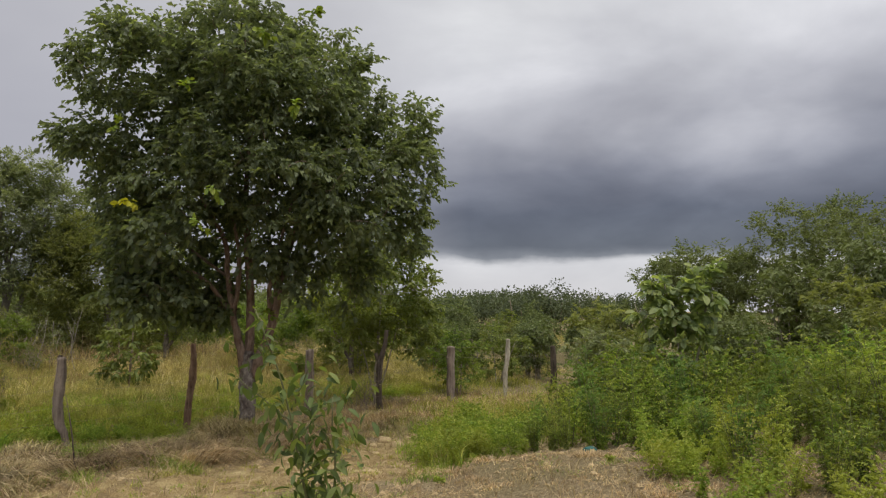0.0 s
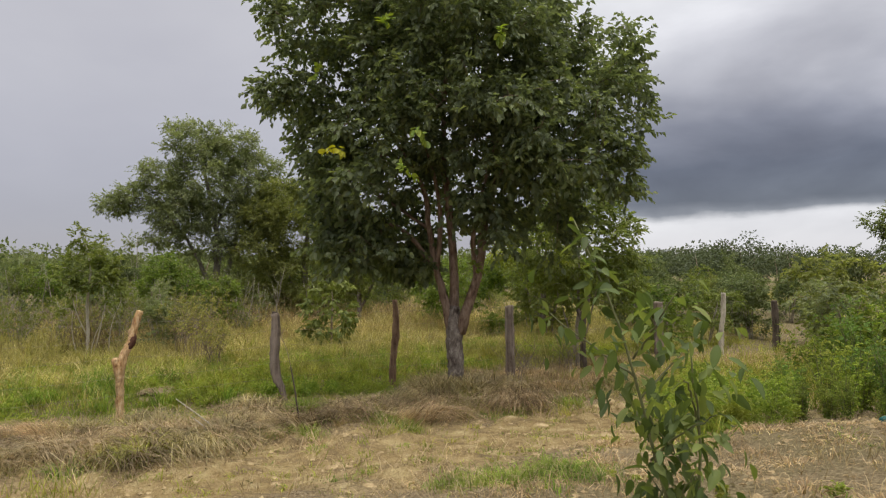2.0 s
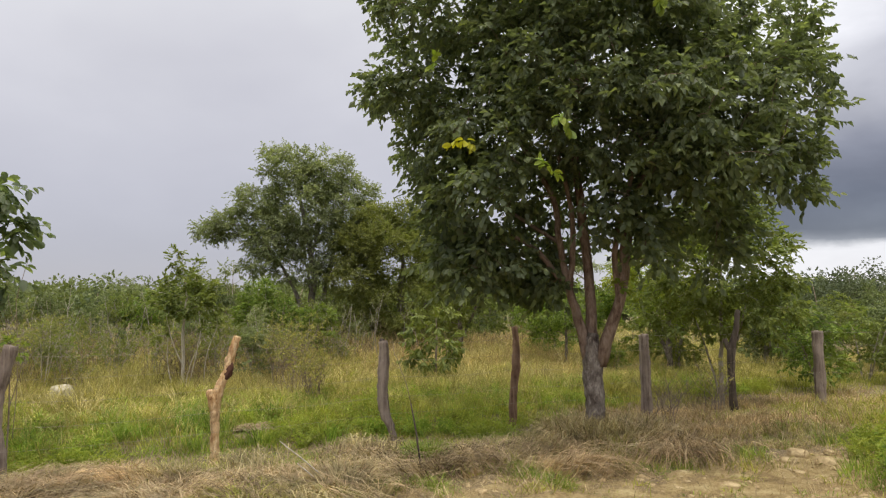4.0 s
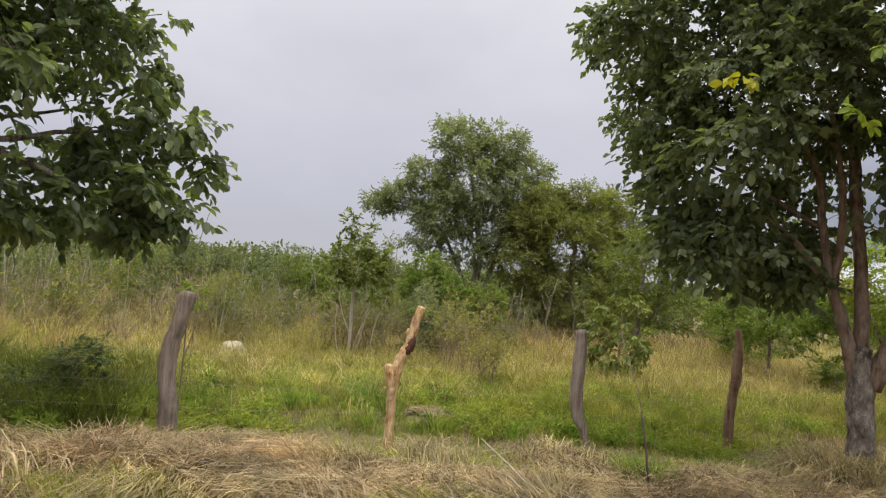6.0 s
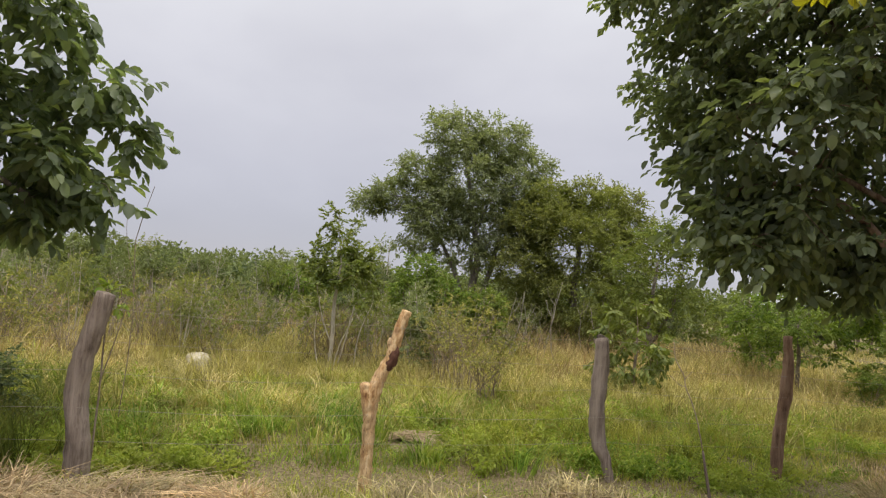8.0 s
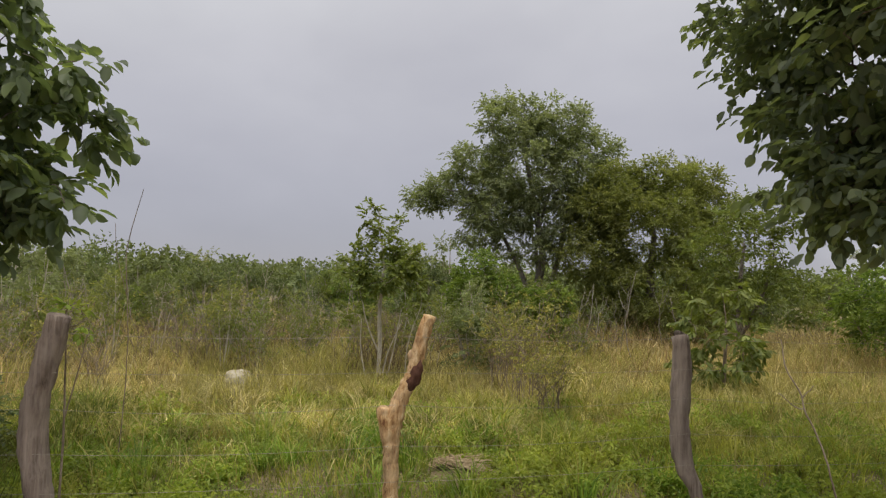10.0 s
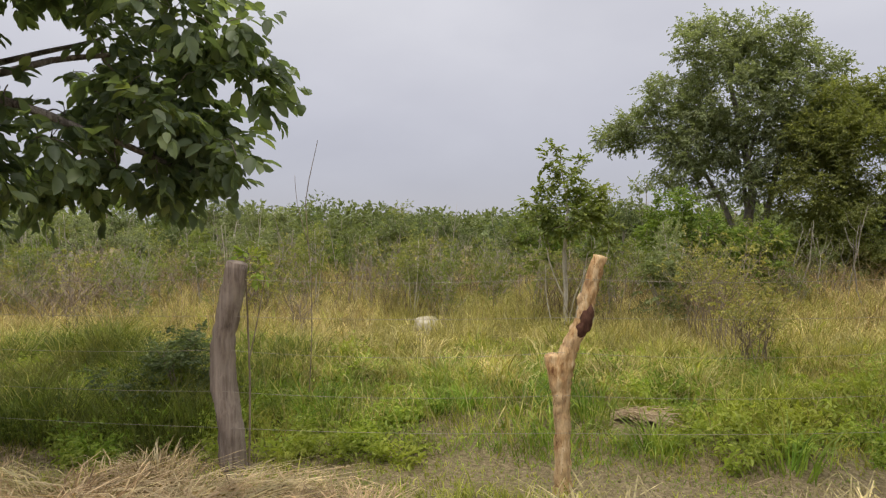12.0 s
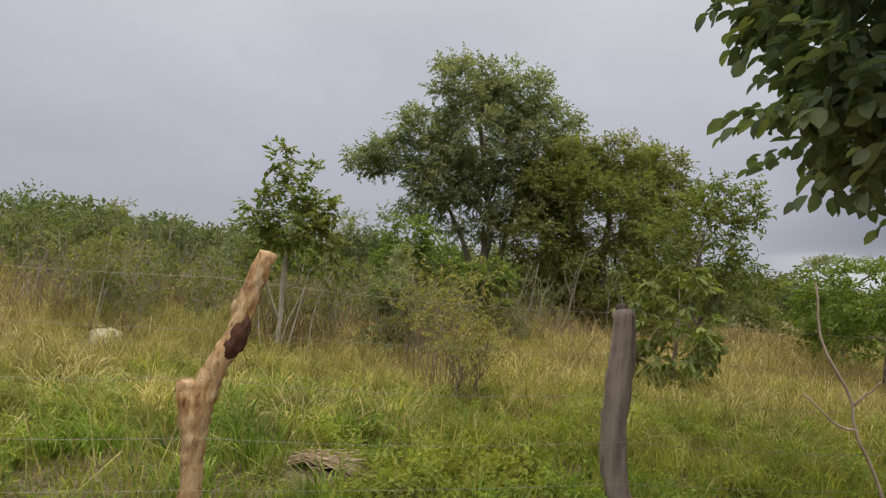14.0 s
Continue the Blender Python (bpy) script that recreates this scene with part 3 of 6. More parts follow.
def tussocks(r, name, count, us, ss, seed, high, mat, label, lean, per=(40, 90), wide=(.05, .12), thick=.005):
    X, Y, H, A = [], [], [], []
    for i in range(count):
        x, y = from_us(us[0] + (us[1] - us[0]) * r.random(), ss[0] + (ss[1] - ss[0]) * r.random())
        if not grown(x, y, 1.5):
            continue
        n, w = int(per[0] + (per[1] - per[0]) * r.random()), wide[0] + (wide[1] - wide[0]) * r.random()
        dx, dy = r.standard_normal(n) * w, r.standard_normal(n) * w
        X.append(x + dx)
        Y.append(y + dy)
        A.append(np.arctan2(dy, dx) + r.standard_normal(n) * .5)
        H.append((high[0] + (high[1] - high[0]) * r.random()) * (.55 + .55 * r.random(n)))
    X, Y, H, A = map(np.concatenate, (X, Y, H, A))
    return arching(name, X, Y, H, thick * (1 + 1.2 * r.random(len(X))), lean, A, mat, label, "grass", seed)


# short grass round the pale rock and the bundle of stalks: x, y, reach
SHORT = ((-13.88, 15.10, .5), (-8.33, 13.84, .30))


def grown(x, y, more=1.0):
    return np.all([np.hypot(x - a, y - b) > c * more for a, b, c in SHORT], axis=0)


def scatter(r, n, u0, u1, s0, s1, keep=None, tuft=0.0, per=1):
    """Places in a stretch of the plan along the fence, in tufts where asked."""
    m = max(1, n // per)
    u, s = u0 + (u1 - u0) * r.random(m), s0 + (s1 - s0) * r.random(m)
    u, s = np.repeat(u, per), np.repeat(s, per)
    u, s = u + r.standard_normal(len(u)) * tuft, s + r.standard_normal(len(s)) * tuft
    x, y = from_us(u, s)
    if keep is not None:
        k = keep(x, y, u, s, r.random(len(x)))
        x, y = x[k], y[k]
    k = grown(x, y)
    return x[k], y[k]


def grasses():
    r = np.random.default_rng(11)
    # dry meadow behind the fence, near and far
    x, y = scatter(r, 128000, -16, 24, -11, -1.0, lambda x, y, u, s, k: k < .25 + .75 * step(-s, 1.5, 4) - .25 * step(waves(x, y, 5), .3, 1.2), .08, 16)
    h = (.16 + .42 * r.random(len(x)) ** 1.4) * (1 + .25 * waves(x, y, 6))
    blades("meadow_grass", x, y, h, .006 + .006 * r.random(len(x)), 1.0, M_GRASS, "tall yellow-green dry meadow grass behind the fence", "grass", 12)
    x, y = scatter(r, 50000, -40, 50, -34, -10, None, .18, 16)
    h = (.22 + .42 * r.random(len(x)) ** 1.3) * (1 + .25 * waves(x, y, 7))
    blades("meadow_grass", x, y, h, .014 + .012 * r.random(len(x)), .9, M_GRASS, "distant dry meadow grass before the scrub", "grass", 13)
    x, y = scatter(r, 34000, -18, 16, -16, -4.0, lambda x, y, u, s, k: k < np.clip(.05 + .8 * waves(x, y, 27, lo=.1, hi=.5) + .6 * step(-s, 5, 9), 0, .95), .10, 14)
    h = (.25 + .45 * r.random(len(x))) * (1 + .2 * waves(x, y, 28))
    blades("russet_grass", x, y, h, .008 + .008 * r.random(len(x)), .9, M_RUSSET, "patches of tall russet dry grass near the scrub", "grass", 29)
    x, y = scatter(r, 30000, -24, 20, -17, -10.5, lambda x, y, u, s, k: k < np.clip(.45 + .5 * waves(x, y, 61, lo=.2, hi=.8), .1, 1), .14, 18)
    blades("undergrowth", x, y, (.35 + .55 * r.random(len(x))) * (1 + .2 * waves(x, y, 62)), .008 + .008 * r.random(len(x)), .7, M_BROWN, "brown dry twiggy undergrowth at the foot of the scrub", "undergrowth", 63)
    # tussocks in the meadow
    tussocks(r, "meadow_tussocks", 520, (-12, 16), (-11, -3.2), 64, (.30, .62), M_GRASS, "drooping tan grass tussocks in the meadow", .75)
    tussocks(r, "meadow_tussocks", 110, (-8, 12), (-5.0, -1.5), 66, (.25, .5), M_FRESH, "green grass tussocks in the meadow", .7)
    tussocks(r, "meadow_tussocks", 60, (-9, 12), (-6.5, -1.6), 67, (.38, .66), M_GREENGRASS, "tall green grass clumps in the meadow", .7, (50, 110), (.08, .18), .008)
    tussocks(r, "meadow_tussocks", 360, (-10, 13), (-9.5, -2.4), 68, (.34, .60), M_GRASS, "yellow straw-coloured grass clumps in the meadow", .85, (40, 90), (.07, .16), .007)
    tussocks(r, "meadow_tussocks", 34, (-3, 4.5), (-3.8, -.8), 69, (.36, .6), M_FRESH, "tall lush grass clumps behind the fence posts", .75, (60, 130), (.08, .2), .008)
    x, y = scatter(r, 30000, -16, 8, -13, -6.6, lambda x, y, u, s, k: k < np.clip(.25 + .5 * waves(x, y, 65, lo=.2, hi=.9), .05, .9) * (1 - step(u, 4.5, 7)), .14, 18)
    blades("undergrowth", x, y, (.30 + .5 * r.random(len(x))) * (1 + .2 * waves(x, y, 62)), .007 + .007 * r.random(len(x)), .7, M_BROWN, "brown dry twiggy undergrowth at the meadow's edge", "undergrowth", 70)
    # lush green belt along the fence
    x, y = scatter(r, 80000, -12, 20, -5.0, .5, lambda x, y, u, s, k: k < np.clip(.9 + .3 * waves(x, y, 8), .7, 1) * (1 - .6 * step(-s, 3, 5.5)) * (1 - .8 * step(u, 7.5, 9.5) * step(s, -1.8, -.8)), .12, 10)
    h = (.10 + .18 * r.random(len(x))) * (1 + .3 * waves(x, y, 9)) * (.3 + .7 * step(-fence_us(x, y)[1], .3, 1.5))
    blades("green_grass", x, y, h, .008 + .008 * r.random(len(x)), .8, M_GREENGRASS, "lush short green grass along the fence", "grass", 14)
    x, y = scatter(r, 52000, -2, 9, -3.4, 1.3, lambda x, y, u, s, k: k < np.clip(.6 + .45 * waves(x, y, 76, lo=.3, hi=1.2), .2, 1) * (1 - .9 * step(s + .6 * waves(x, y, 94, lo=.6, hi=2) + .8 * (u < 0), .3, 1.2)), .09, 14)
    blades("green_grass", x, y, (.05 + .14 * r.random(len(x))) * (.4 + .6 * step(-fence_us(x, y)[1], .5, 1.4)), .006 + .006 * r.random(len(x)), 1.1, M_FRESH, "short fresh green grass at the posts' feet", "grass", 77)
    # straw on the track side
    x, y = scatter(r, 44000, -8, 20, -.5, 3.8, lambda x, y, u, s, k: k < step(s + .6 * waves(x, y, 94, lo=.6, hi=2) + .8 * (u < 0), .3, 1.0) * np.clip(.42 + .75 * waves(x, y, 50, lo=.8, hi=2.4) - .5 * step(s, 2.4, 3.6) - .6 * step(s, 1.9, 3.0) * step(u, 3, 6) + .35 * waves(x, y, 10), .04, 1), .16, 14)
    h = (.07 + .24 * r.random(len(x)) ** 1.6) * (.35 + .65 * step(fence_us(x, y)[1], .2, .9))
    blades("straw", x, y, h, .005 + .005 * r.random(len(x)), 1.45, M_STRAW, "flattened dry straw beside the dirt track", "dry grass", 15)
    x, y = scatter(r, 34000, -8, 16, -.1, 4.2, lambda x, y, u, s, k: k < np.clip(-.05 + .9 * waves(x, y, 51, lo=.6, hi=1.8), 0, .95) * (1 - .6 * step(s, 2.4, 3.4)), .12, 16)
    blades("green_tufts", x, y, .08 + .20 * r.random(len(x)), .006 + .006 * r.random(len(x)), 1.0, M_GREENGRASS, "green grass tufts among the straw", "grass", 52)
    # sparse tufts on the track and towards the start
    x, y = scatter(r, 60000, -8, 12, 3.2, 13, lambda x, y, u, s, k: k < np.clip(.10 + .35 * waves(x, y, 16) + .10 * step(u, 5, 8) * step(s, 5, 7), 0, .6), .12, 14)
    h = .05 + .14 * r.random(len(x))
    blades("track_grass", x, y, h, .005 + .004 * r.random(len(x)), 1.0, M_STRAW, "thin dry grass tufts on the dirt track", "dry grass", 17)
    x, y = scatter(r, 40000, -8, 11, 1.8, 11, lambda x, y, u, s, k: k < np.clip(.28 + .45 * waves(x, y, 33, lo=.4, hi=1.4), .05, .8) * (1 - .72 * step(u, 4, 6.5) * step(s, 5, 7)), .2, 14)
    blades("straw_litter", x, y, .08 + .16 * r.random(len(x)), .004 + .004 * r.random(len(x)), 2.0, M_STRAW, "broken straw lying on the dirt track", "dry grass", 34)
    x, y = scatter(r, 40000, 7.5, 22, .8, 6.6, lambda x, y, u, s, k: (k < np.clip(.15 + step(u, 8, 11) * .6 + .5 * waves(x, y, 18), 0, 1) * (1 - .7 * step(u, 8, 10) * step(-s, -3.2, -2.2))) & ((x > 0) | (u > 11)), .14, 12)
    h = .15 + .30 * r.random(len(x))
    blades("green_grass", x, y, h, .007 + .007 * r.random(len(x)), .8, M_GREENGRASS, "fresh green grass at the edge of the track", "grass", 19)
    x, y = scatter(r, 8000, 7.0, 10.2, 3.7, 6.7, lambda x, y, u, s, k: (k < np.clip(.75 + .5 * waves(x, y, 71, lo=.6, hi=1.6), .15, 1)) & (x > -.05 + .25 * np.sin(y * 2.3)), .10, 18)
    blades("roadside_grass", x, y, (.08 + .20 * r.random(len(x)) ** 1.5) * (1 + .45 * waves(x, y, 73, lo=1, hi=3)), .006 + .006 * r.random(len(x)), 1.0, M_FRESH, "bright green grass patch before the roadside weeds", "grass", 72)


def trunk_tuft():
    r = np.random.default_rng(23)
    for mat, count, high, label in ((M_DULL, 40, .46, "ring of long arching grey-brown grass round the tree's foot"), (M_STRAW_PALE, 26, .42, "long pale dry grass round the tree's foot"), (M_STRAW, 20, .44, "dead brown grass round the tree's foot")):
        X, Y, A = [], [], []
        for i in range(count):
            a, d = r.random() * 6.283, .12 + .75 * r.random() ** .8
            x, y = -2.98 + d * math.cos(a) * .95, 14.55 + d * math.sin(a)
            dx, dy = r.standard_normal(80) * .08, r.standard_normal(80) * .08
            X.append(x + dx)
            Y.append(y + dy)
            A.append(np.arctan2(dy, dx) + r.standard_normal(80) * .6)
        X, Y, A = map(np.concatenate, (X, Y, A))
        n = len(X)
        arching("trunk_straw", X, Y, high * (.7 + .75 * r.random(n)), .007 + .008 * r.random(n), .8, A, mat, label, "dry grass", 24 + count)


def shade_toned_grass():
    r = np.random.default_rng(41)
    # tall green blades below the crown; their darker colour stands in for its shade
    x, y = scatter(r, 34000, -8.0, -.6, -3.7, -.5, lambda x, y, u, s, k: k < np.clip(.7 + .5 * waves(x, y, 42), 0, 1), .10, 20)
    blades("tall_green_grass", x, y, (.28 + .36 * r.random(len(x))) * (1 + .2 * waves(x, y, 43)), .008 + .007 * r.random(len(x)), .8, M_GRASS_SHADETONE, "tall green grass coloured darker for the tree's shade", "grass", 44)


def thin_saplings():
    r = np.random.default_rng(45)
    P = []
    for i in range(130):
        x, y = from_us(-18 + 30 * r.random(), -8.5 - 9 * r.random())
        z, h, a = float(ground_z(x, y)), .9 + 1.3 * r.random(), 6.283 * r.random()
        l = .12 * h
        P.append(curve([(x, y, z - .05, .010), (x + l * math.cos(a), y + l * math.sin(a), z + h * .5, .011), (x + 1.6 * l * math.cos(a + .5), y + 1.6 * l * math.sin(a + .5), z + h, .004)], 8, .015, i))
        for q in (4, 5, 6):
            c, aa = P[-1][q] if q == 4 else P[-(q - 3)][min(q, 5)], 6.283 * r.random()
            P.append(curve([(*c[:3], .006), (c[0] + .16 * math.cos(aa), c[1] + .16 * math.sin(aa), c[2] + .2, .004), (c[0] + .24 * math.cos(aa), c[1] + .24 * math.sin(aa), c[2] + .45, .002)], 6))
    v, q, t = tubes(P, 4)
    tagged(new("thin_stems", mesh_from("thin_stems", v, q, t, M_BARK_PALE, True)), "thin pale bare stems before the scrub", "saplings", kind="stuff")


def straw_clumps():
    r = np.random.default_rng(25)
    tussocks(r, "straw_tuft", 80, (-6, 13), (1.1, 3.3), 26, (.12, .32), M_STRAW_PALE, "drooping pale straw tufts before the fence", .85, (50, 170), (.05, .16))
    tussocks(r, "straw_tuft", 50, (-8, -.8), (-.7, 1.2), 38, (.15, .34), M_DULL, "grey-brown dead grass tufts under the spreading tree", 1.1, (60, 180), (.06, .2))
    tussocks(r, "straw_tuft", 60, (-6, 13), (1.0, 3.4), 36, (.12, .30), M_DULL, "grey-brown dead grass tufts before the fence", 1.1, (60, 200), (.06, .2))
    tussocks(r, "grass_tuft", 95, (-6, 13), (.2, 3.6), 37, (.14, .34), M_FRESH, "green grass tufts among the straw", .9, (50, 140), (.05, .12))
    tussocks(r, "straw_tuft", 340, (8.6, 17), (-1.0, 2.6), 39, (.14, .36), M_PINK, "pinkish dry grass beside the far posts", .9, (40, 90), (.08, .2))
    tussocks(r, "grass_tuft", 100, (2, 8.4), (3.4, 10.5), 81, (.05, .14), M_FRESH, "small green grass sprigs on the dirt track", .9, (14, 44), (.03, .09))
    tussocks(r, "grass_tuft", 190, (-2, 8.4), (2.8, 6.5), 87, (.07, .16), M_GREENGRASS, "yellow-green grass sprigs along the edge of the track", .8, (8, 26), (.03, .08), .006)
    tussocks(r, "straw_tuft", 130, (4, 8.4), (5.8, 11), 82, (.06, .18), M_PINK, "low dry straw tufts on the trodden litter", 1.3, (40, 110), (.06, .18))
    for x, y, n, w, h in ((-1.4, 9.2, 420, .20, .24), (-1.0, 9.6, 360, .16, .26), (-.75, 9.2, 260, .16, .22), (-1.8, 8.9, 200, .14, .18), (-1.2, 13.9, 260, .16, .24), (.1, 10.4, 160, .14, .18)):
        dx, dy = r.standard_normal(n) * w, r.standard_normal(n) * w
        arching("grass_tuft", x + dx, y + dy, h * (.5 + .6 * r.random(n)), .005 + .005 * r.random(n), .9, r.random(n) * 6.283, M_FRESH, "fresh green grass tuft on the dirt track", "grass", int(n + 3))
    tussocks(r, "straw_mound", 8, (-3, 7.5), (1.2, 2.2), 83, (.28, .46), M_STRAW_PALE, "mounds of long drooping pale straw before the posts", .95, (130, 260), (.10, .22), .005)
    tussocks(r, "straw_mound", 8, (-6, 7.5), (1.2, 2.4), 84, (.22, .40), M_PINK, "mounds of pinkish dry grass before the posts", 1.05, (110, 220), (.10, .22), .005)
    tussocks(r, "straw_mound", 16, (-4.5, -.3), (.0, 1.5), 85, (.26, .42), M_STRAW_PALE, "heaped brown dead straw under the spreading tree", .8, (110, 210), (.08, .18), .006)
    tussocks(r, "grass_tuft", 170, (-5, 9), (.2, 2.4), 86, (.10, .26), M_GREENGRASS, "low green grass sprouting through the straw", .9, (40, 110), (.08, .2), .006)
    for k in range(52):
        x, y = from_us(-3 + 11 * r.random(), 1.0 + 2.2 * r.random())
        n = int(120 + 160 * r.random())
        dx, dy = r.standard_normal(n) * .24, r.standard_normal(n) * .2
        arching("laid_straw", x + dx, y + dy, .30 + .35 * r.random(n), .007 + .008 * r.random(n), 1.5, 6.283 * r.random() + r.standard_normal(n) * .3, (M_DULL, M_BROWN, M_STRAW_PALE, M_PINK)[k % 4], "grey-brown stalks lying flat in the straw", "dry grass", 900 + k)
    # mounds known by their place: x, y, how many tufts, reach, height, lean
    mounds = (
        (-5.12, 11.45, 10, .40, .36, .95, M_STRAW_PALE, "tan drooping straw mound before the grey post"), (-4.28, 12.75, 5, .16, .36, .8, M_STRAW_PALE, "tan upright straw tuft beside the stick"),
        (-4.85, 12.45, 4, .12, .40, .6, M_FRESH, "upright green grass tuft among the straw"), (-4.15, 13.7, 10, .42, .26, 1.0, M_DULL, "low grey-green grass at the reddish post's foot"),
        (-6.65, 10.6, 6, .30, .30, 1.0, M_BROWN, "grey-brown dead grass mound beside the track"), (-5.6, 9.95, 7, .22, .42, 1.25, M_GREENGRASS, "long drooping green grass at the edge of the track"),
        (-7.85, 10.4, 10, .42, .38, .9, M_STRAW_PALE, "large tan drooping straw mound before the posts"), (-8.5, 9.8, 6, .32, .34, .95, M_STRAW_PALE, "tan drooping straw mound beside the track"), (-7.15, 10.6, 6, .22, .36, .9, M_DULL, "pale grey dry stalks before the bare post"),
        (-6.95, 9.8, 6, .34, .32, .95, M_STRAW_PALE, "drooping straw mound at the edge of the track"), (-3.2, 12.6, 7, .28, .22, 1.0, M_STRAW_PALE, "low tan straw tuft at the edge of the track"), (-3.6, 13.2, 6, .26, .26, 1.0, M_DULL, "dry straw tuft near the tree"))
    for x, y, count, reach, h, lean, mat, label in mounds:
        X, Y, A = [], [], []
        for k in range(count):
            cx, cy, n = x + reach * (r.random() - .5) * 2, y + reach * (r.random() - .5) * 1.4, 110
            dx, dy = r.standard_normal(n) * .07, r.standard_normal(n) * .07
            X.append(cx + dx)
            Y.append(cy + dy)
            A.append(np.arctan2(dy, dx) + r.standard_normal(n) * .55)
        X, Y, A = map(np.concatenate, (X, Y, A))
        arching("straw_mound", X, Y, h * (.6 + .65 * r.random(len(X))), .006 + .006 * r.random(len(X)), lean, A, mat, label, "dry grass", int(50 + count))
    # matted fan of stalks, with two long ones sticking out
    n = 900
    a = 2.6 + r.standard_normal(n) * .75
    d = .42 * r.random(n) ** .6
    arching("laid_straw", -4.85 + d * np.cos(a) + .06 * r.standard_normal(n), 10.5 + d * np.sin(a) + .06 * r.standard_normal(n), .30 + .3 * r.random(n), .006 + .007 * r.random(n), 1.35, a, M_DULL, "matted fan of pale grey straw beside the track", "dry grass", 912)
    for low, tip, label in (((-5.0, 10.78, .0), (-5.61, 10.56, .55), "long pale bleached stalk leaning out of the straw"), ((-5.05, 10.66, .0), (-5.38, 10.52, .36), "short pale bleached stalk leaning out of the straw")):
        e = thing("dead_stalk", label, "stalk", low)
        q = np.array(tip) - np.array(low)
        v, f, t = tubes([curve([(0, 0, -.02, .008), (*(q * .5 + [0, 0, .03]), .007), (*q, .004)], 10, .002, 3)], 6)
        part("stalk", mesh_from("stalk", v, f, t, M_STEM, True), e)
    for x, y, a, n in ((-5.2, 10.6, 2.6, 420), (-6.4, 10.0, .3, 300), (-3.9, 12.4, 2.9, 260), (-7.6, 9.6, 2.4, 260), (-2.4, 13.2, .4, 220), (-8.6, 9.3, .8, 260)):
        dx, dy = r.standard_normal(n) * .22, r.standard_normal(n) * .16
        arching("laid_straw", x + dx, y + dy, .35 + .3 * r.random(n), .005 + .005 * r.random(n), 1.5, a + r.standard_normal(n) * .35, M_STRAW_PALE, "long pale straw lying flat beside the track", "dry grass", int(n + 9))


def soil_crumbs():
    """Small lumps of dry soil and fallen leaves, strewn over the bare track."""
    r = np.random.default_rng(171)
    n = 12000
    x, y = scatter(r, n, -4, 10, 2.4, 11, lambda x, y, u, s, q: q < np.clip(.55 + .5 * waves(x, y, 173, lo=.8, hi=2.4), .1, 1), .18, 7)
    n = len(x)
    k = .008 + .034 * r.random(n) ** 3
    D = np.array([(1, 0, 0), (0, 1, 0), (-1, 0, 0), (0, -1, 0), (0, 0, 1), (0, 0, -1.0)])
    V = D[None] * (k[:, None, None] * (.6 + .7 * r.random((n, 6, 1)))) * [1.2, 1.0, .75] + r.standard_normal((n, 6, 3)) * k[:, None, None] * .22
    V += np.stack([x, y, ground_z(x, y) + k * .02], -1)[:, None]
    i = np.arange(n)[:, None] * 6
    T = np.concatenate([i + [[a, c, 4]] for a, c in ((0, 1), (1, 2), (2, 3), (3, 0))] + [i + [[c, a, 5]] for a, c in ((0, 1), (1, 2), (2, 3), (3, 0))])
    tagged(new("soil_crumbs", mesh_from("soil_crumbs", V, None, T, M_CLOD)), "small crumbs of dry sandy soil on the track", "soil", kind="stuff")
    x, y = scatter(r, 3000, -4, 10.5, 1.5, 11, lambda x, y, u, s, q: q < np.clip(.5 + .5 * waves(x, y, 172, lo=.5, hi=1.6), .08, 1), .2, 6)
    n = len(x)
    a = r.random(n) * 6.283
    l = .025 + .045 * r.random(n)
    P = np.stack([x, y, ground_z(x, y) + .008 + .02 * r.random(n)], -1)
    me = leaf_mesh("leaf_litter", P, np.stack([np.cos(a), np.sin(a), .25 * r.standard_normal(n)], -1), np.stack([.4 * r.standard_normal(n), .4 * r.standard_normal(n), np.ones(n)], -1), l, l * .5, M_DULL, .3, .2, fine=False)
    tagged(new("leaf_litter", me), "brown fallen leaves strewn over the dirt", "leaf litter", kind="stuff")


grasses()
soil_crumbs()
trunk_tuft()
straw_clumps()
shade_toned_grass()
thin_saplings()


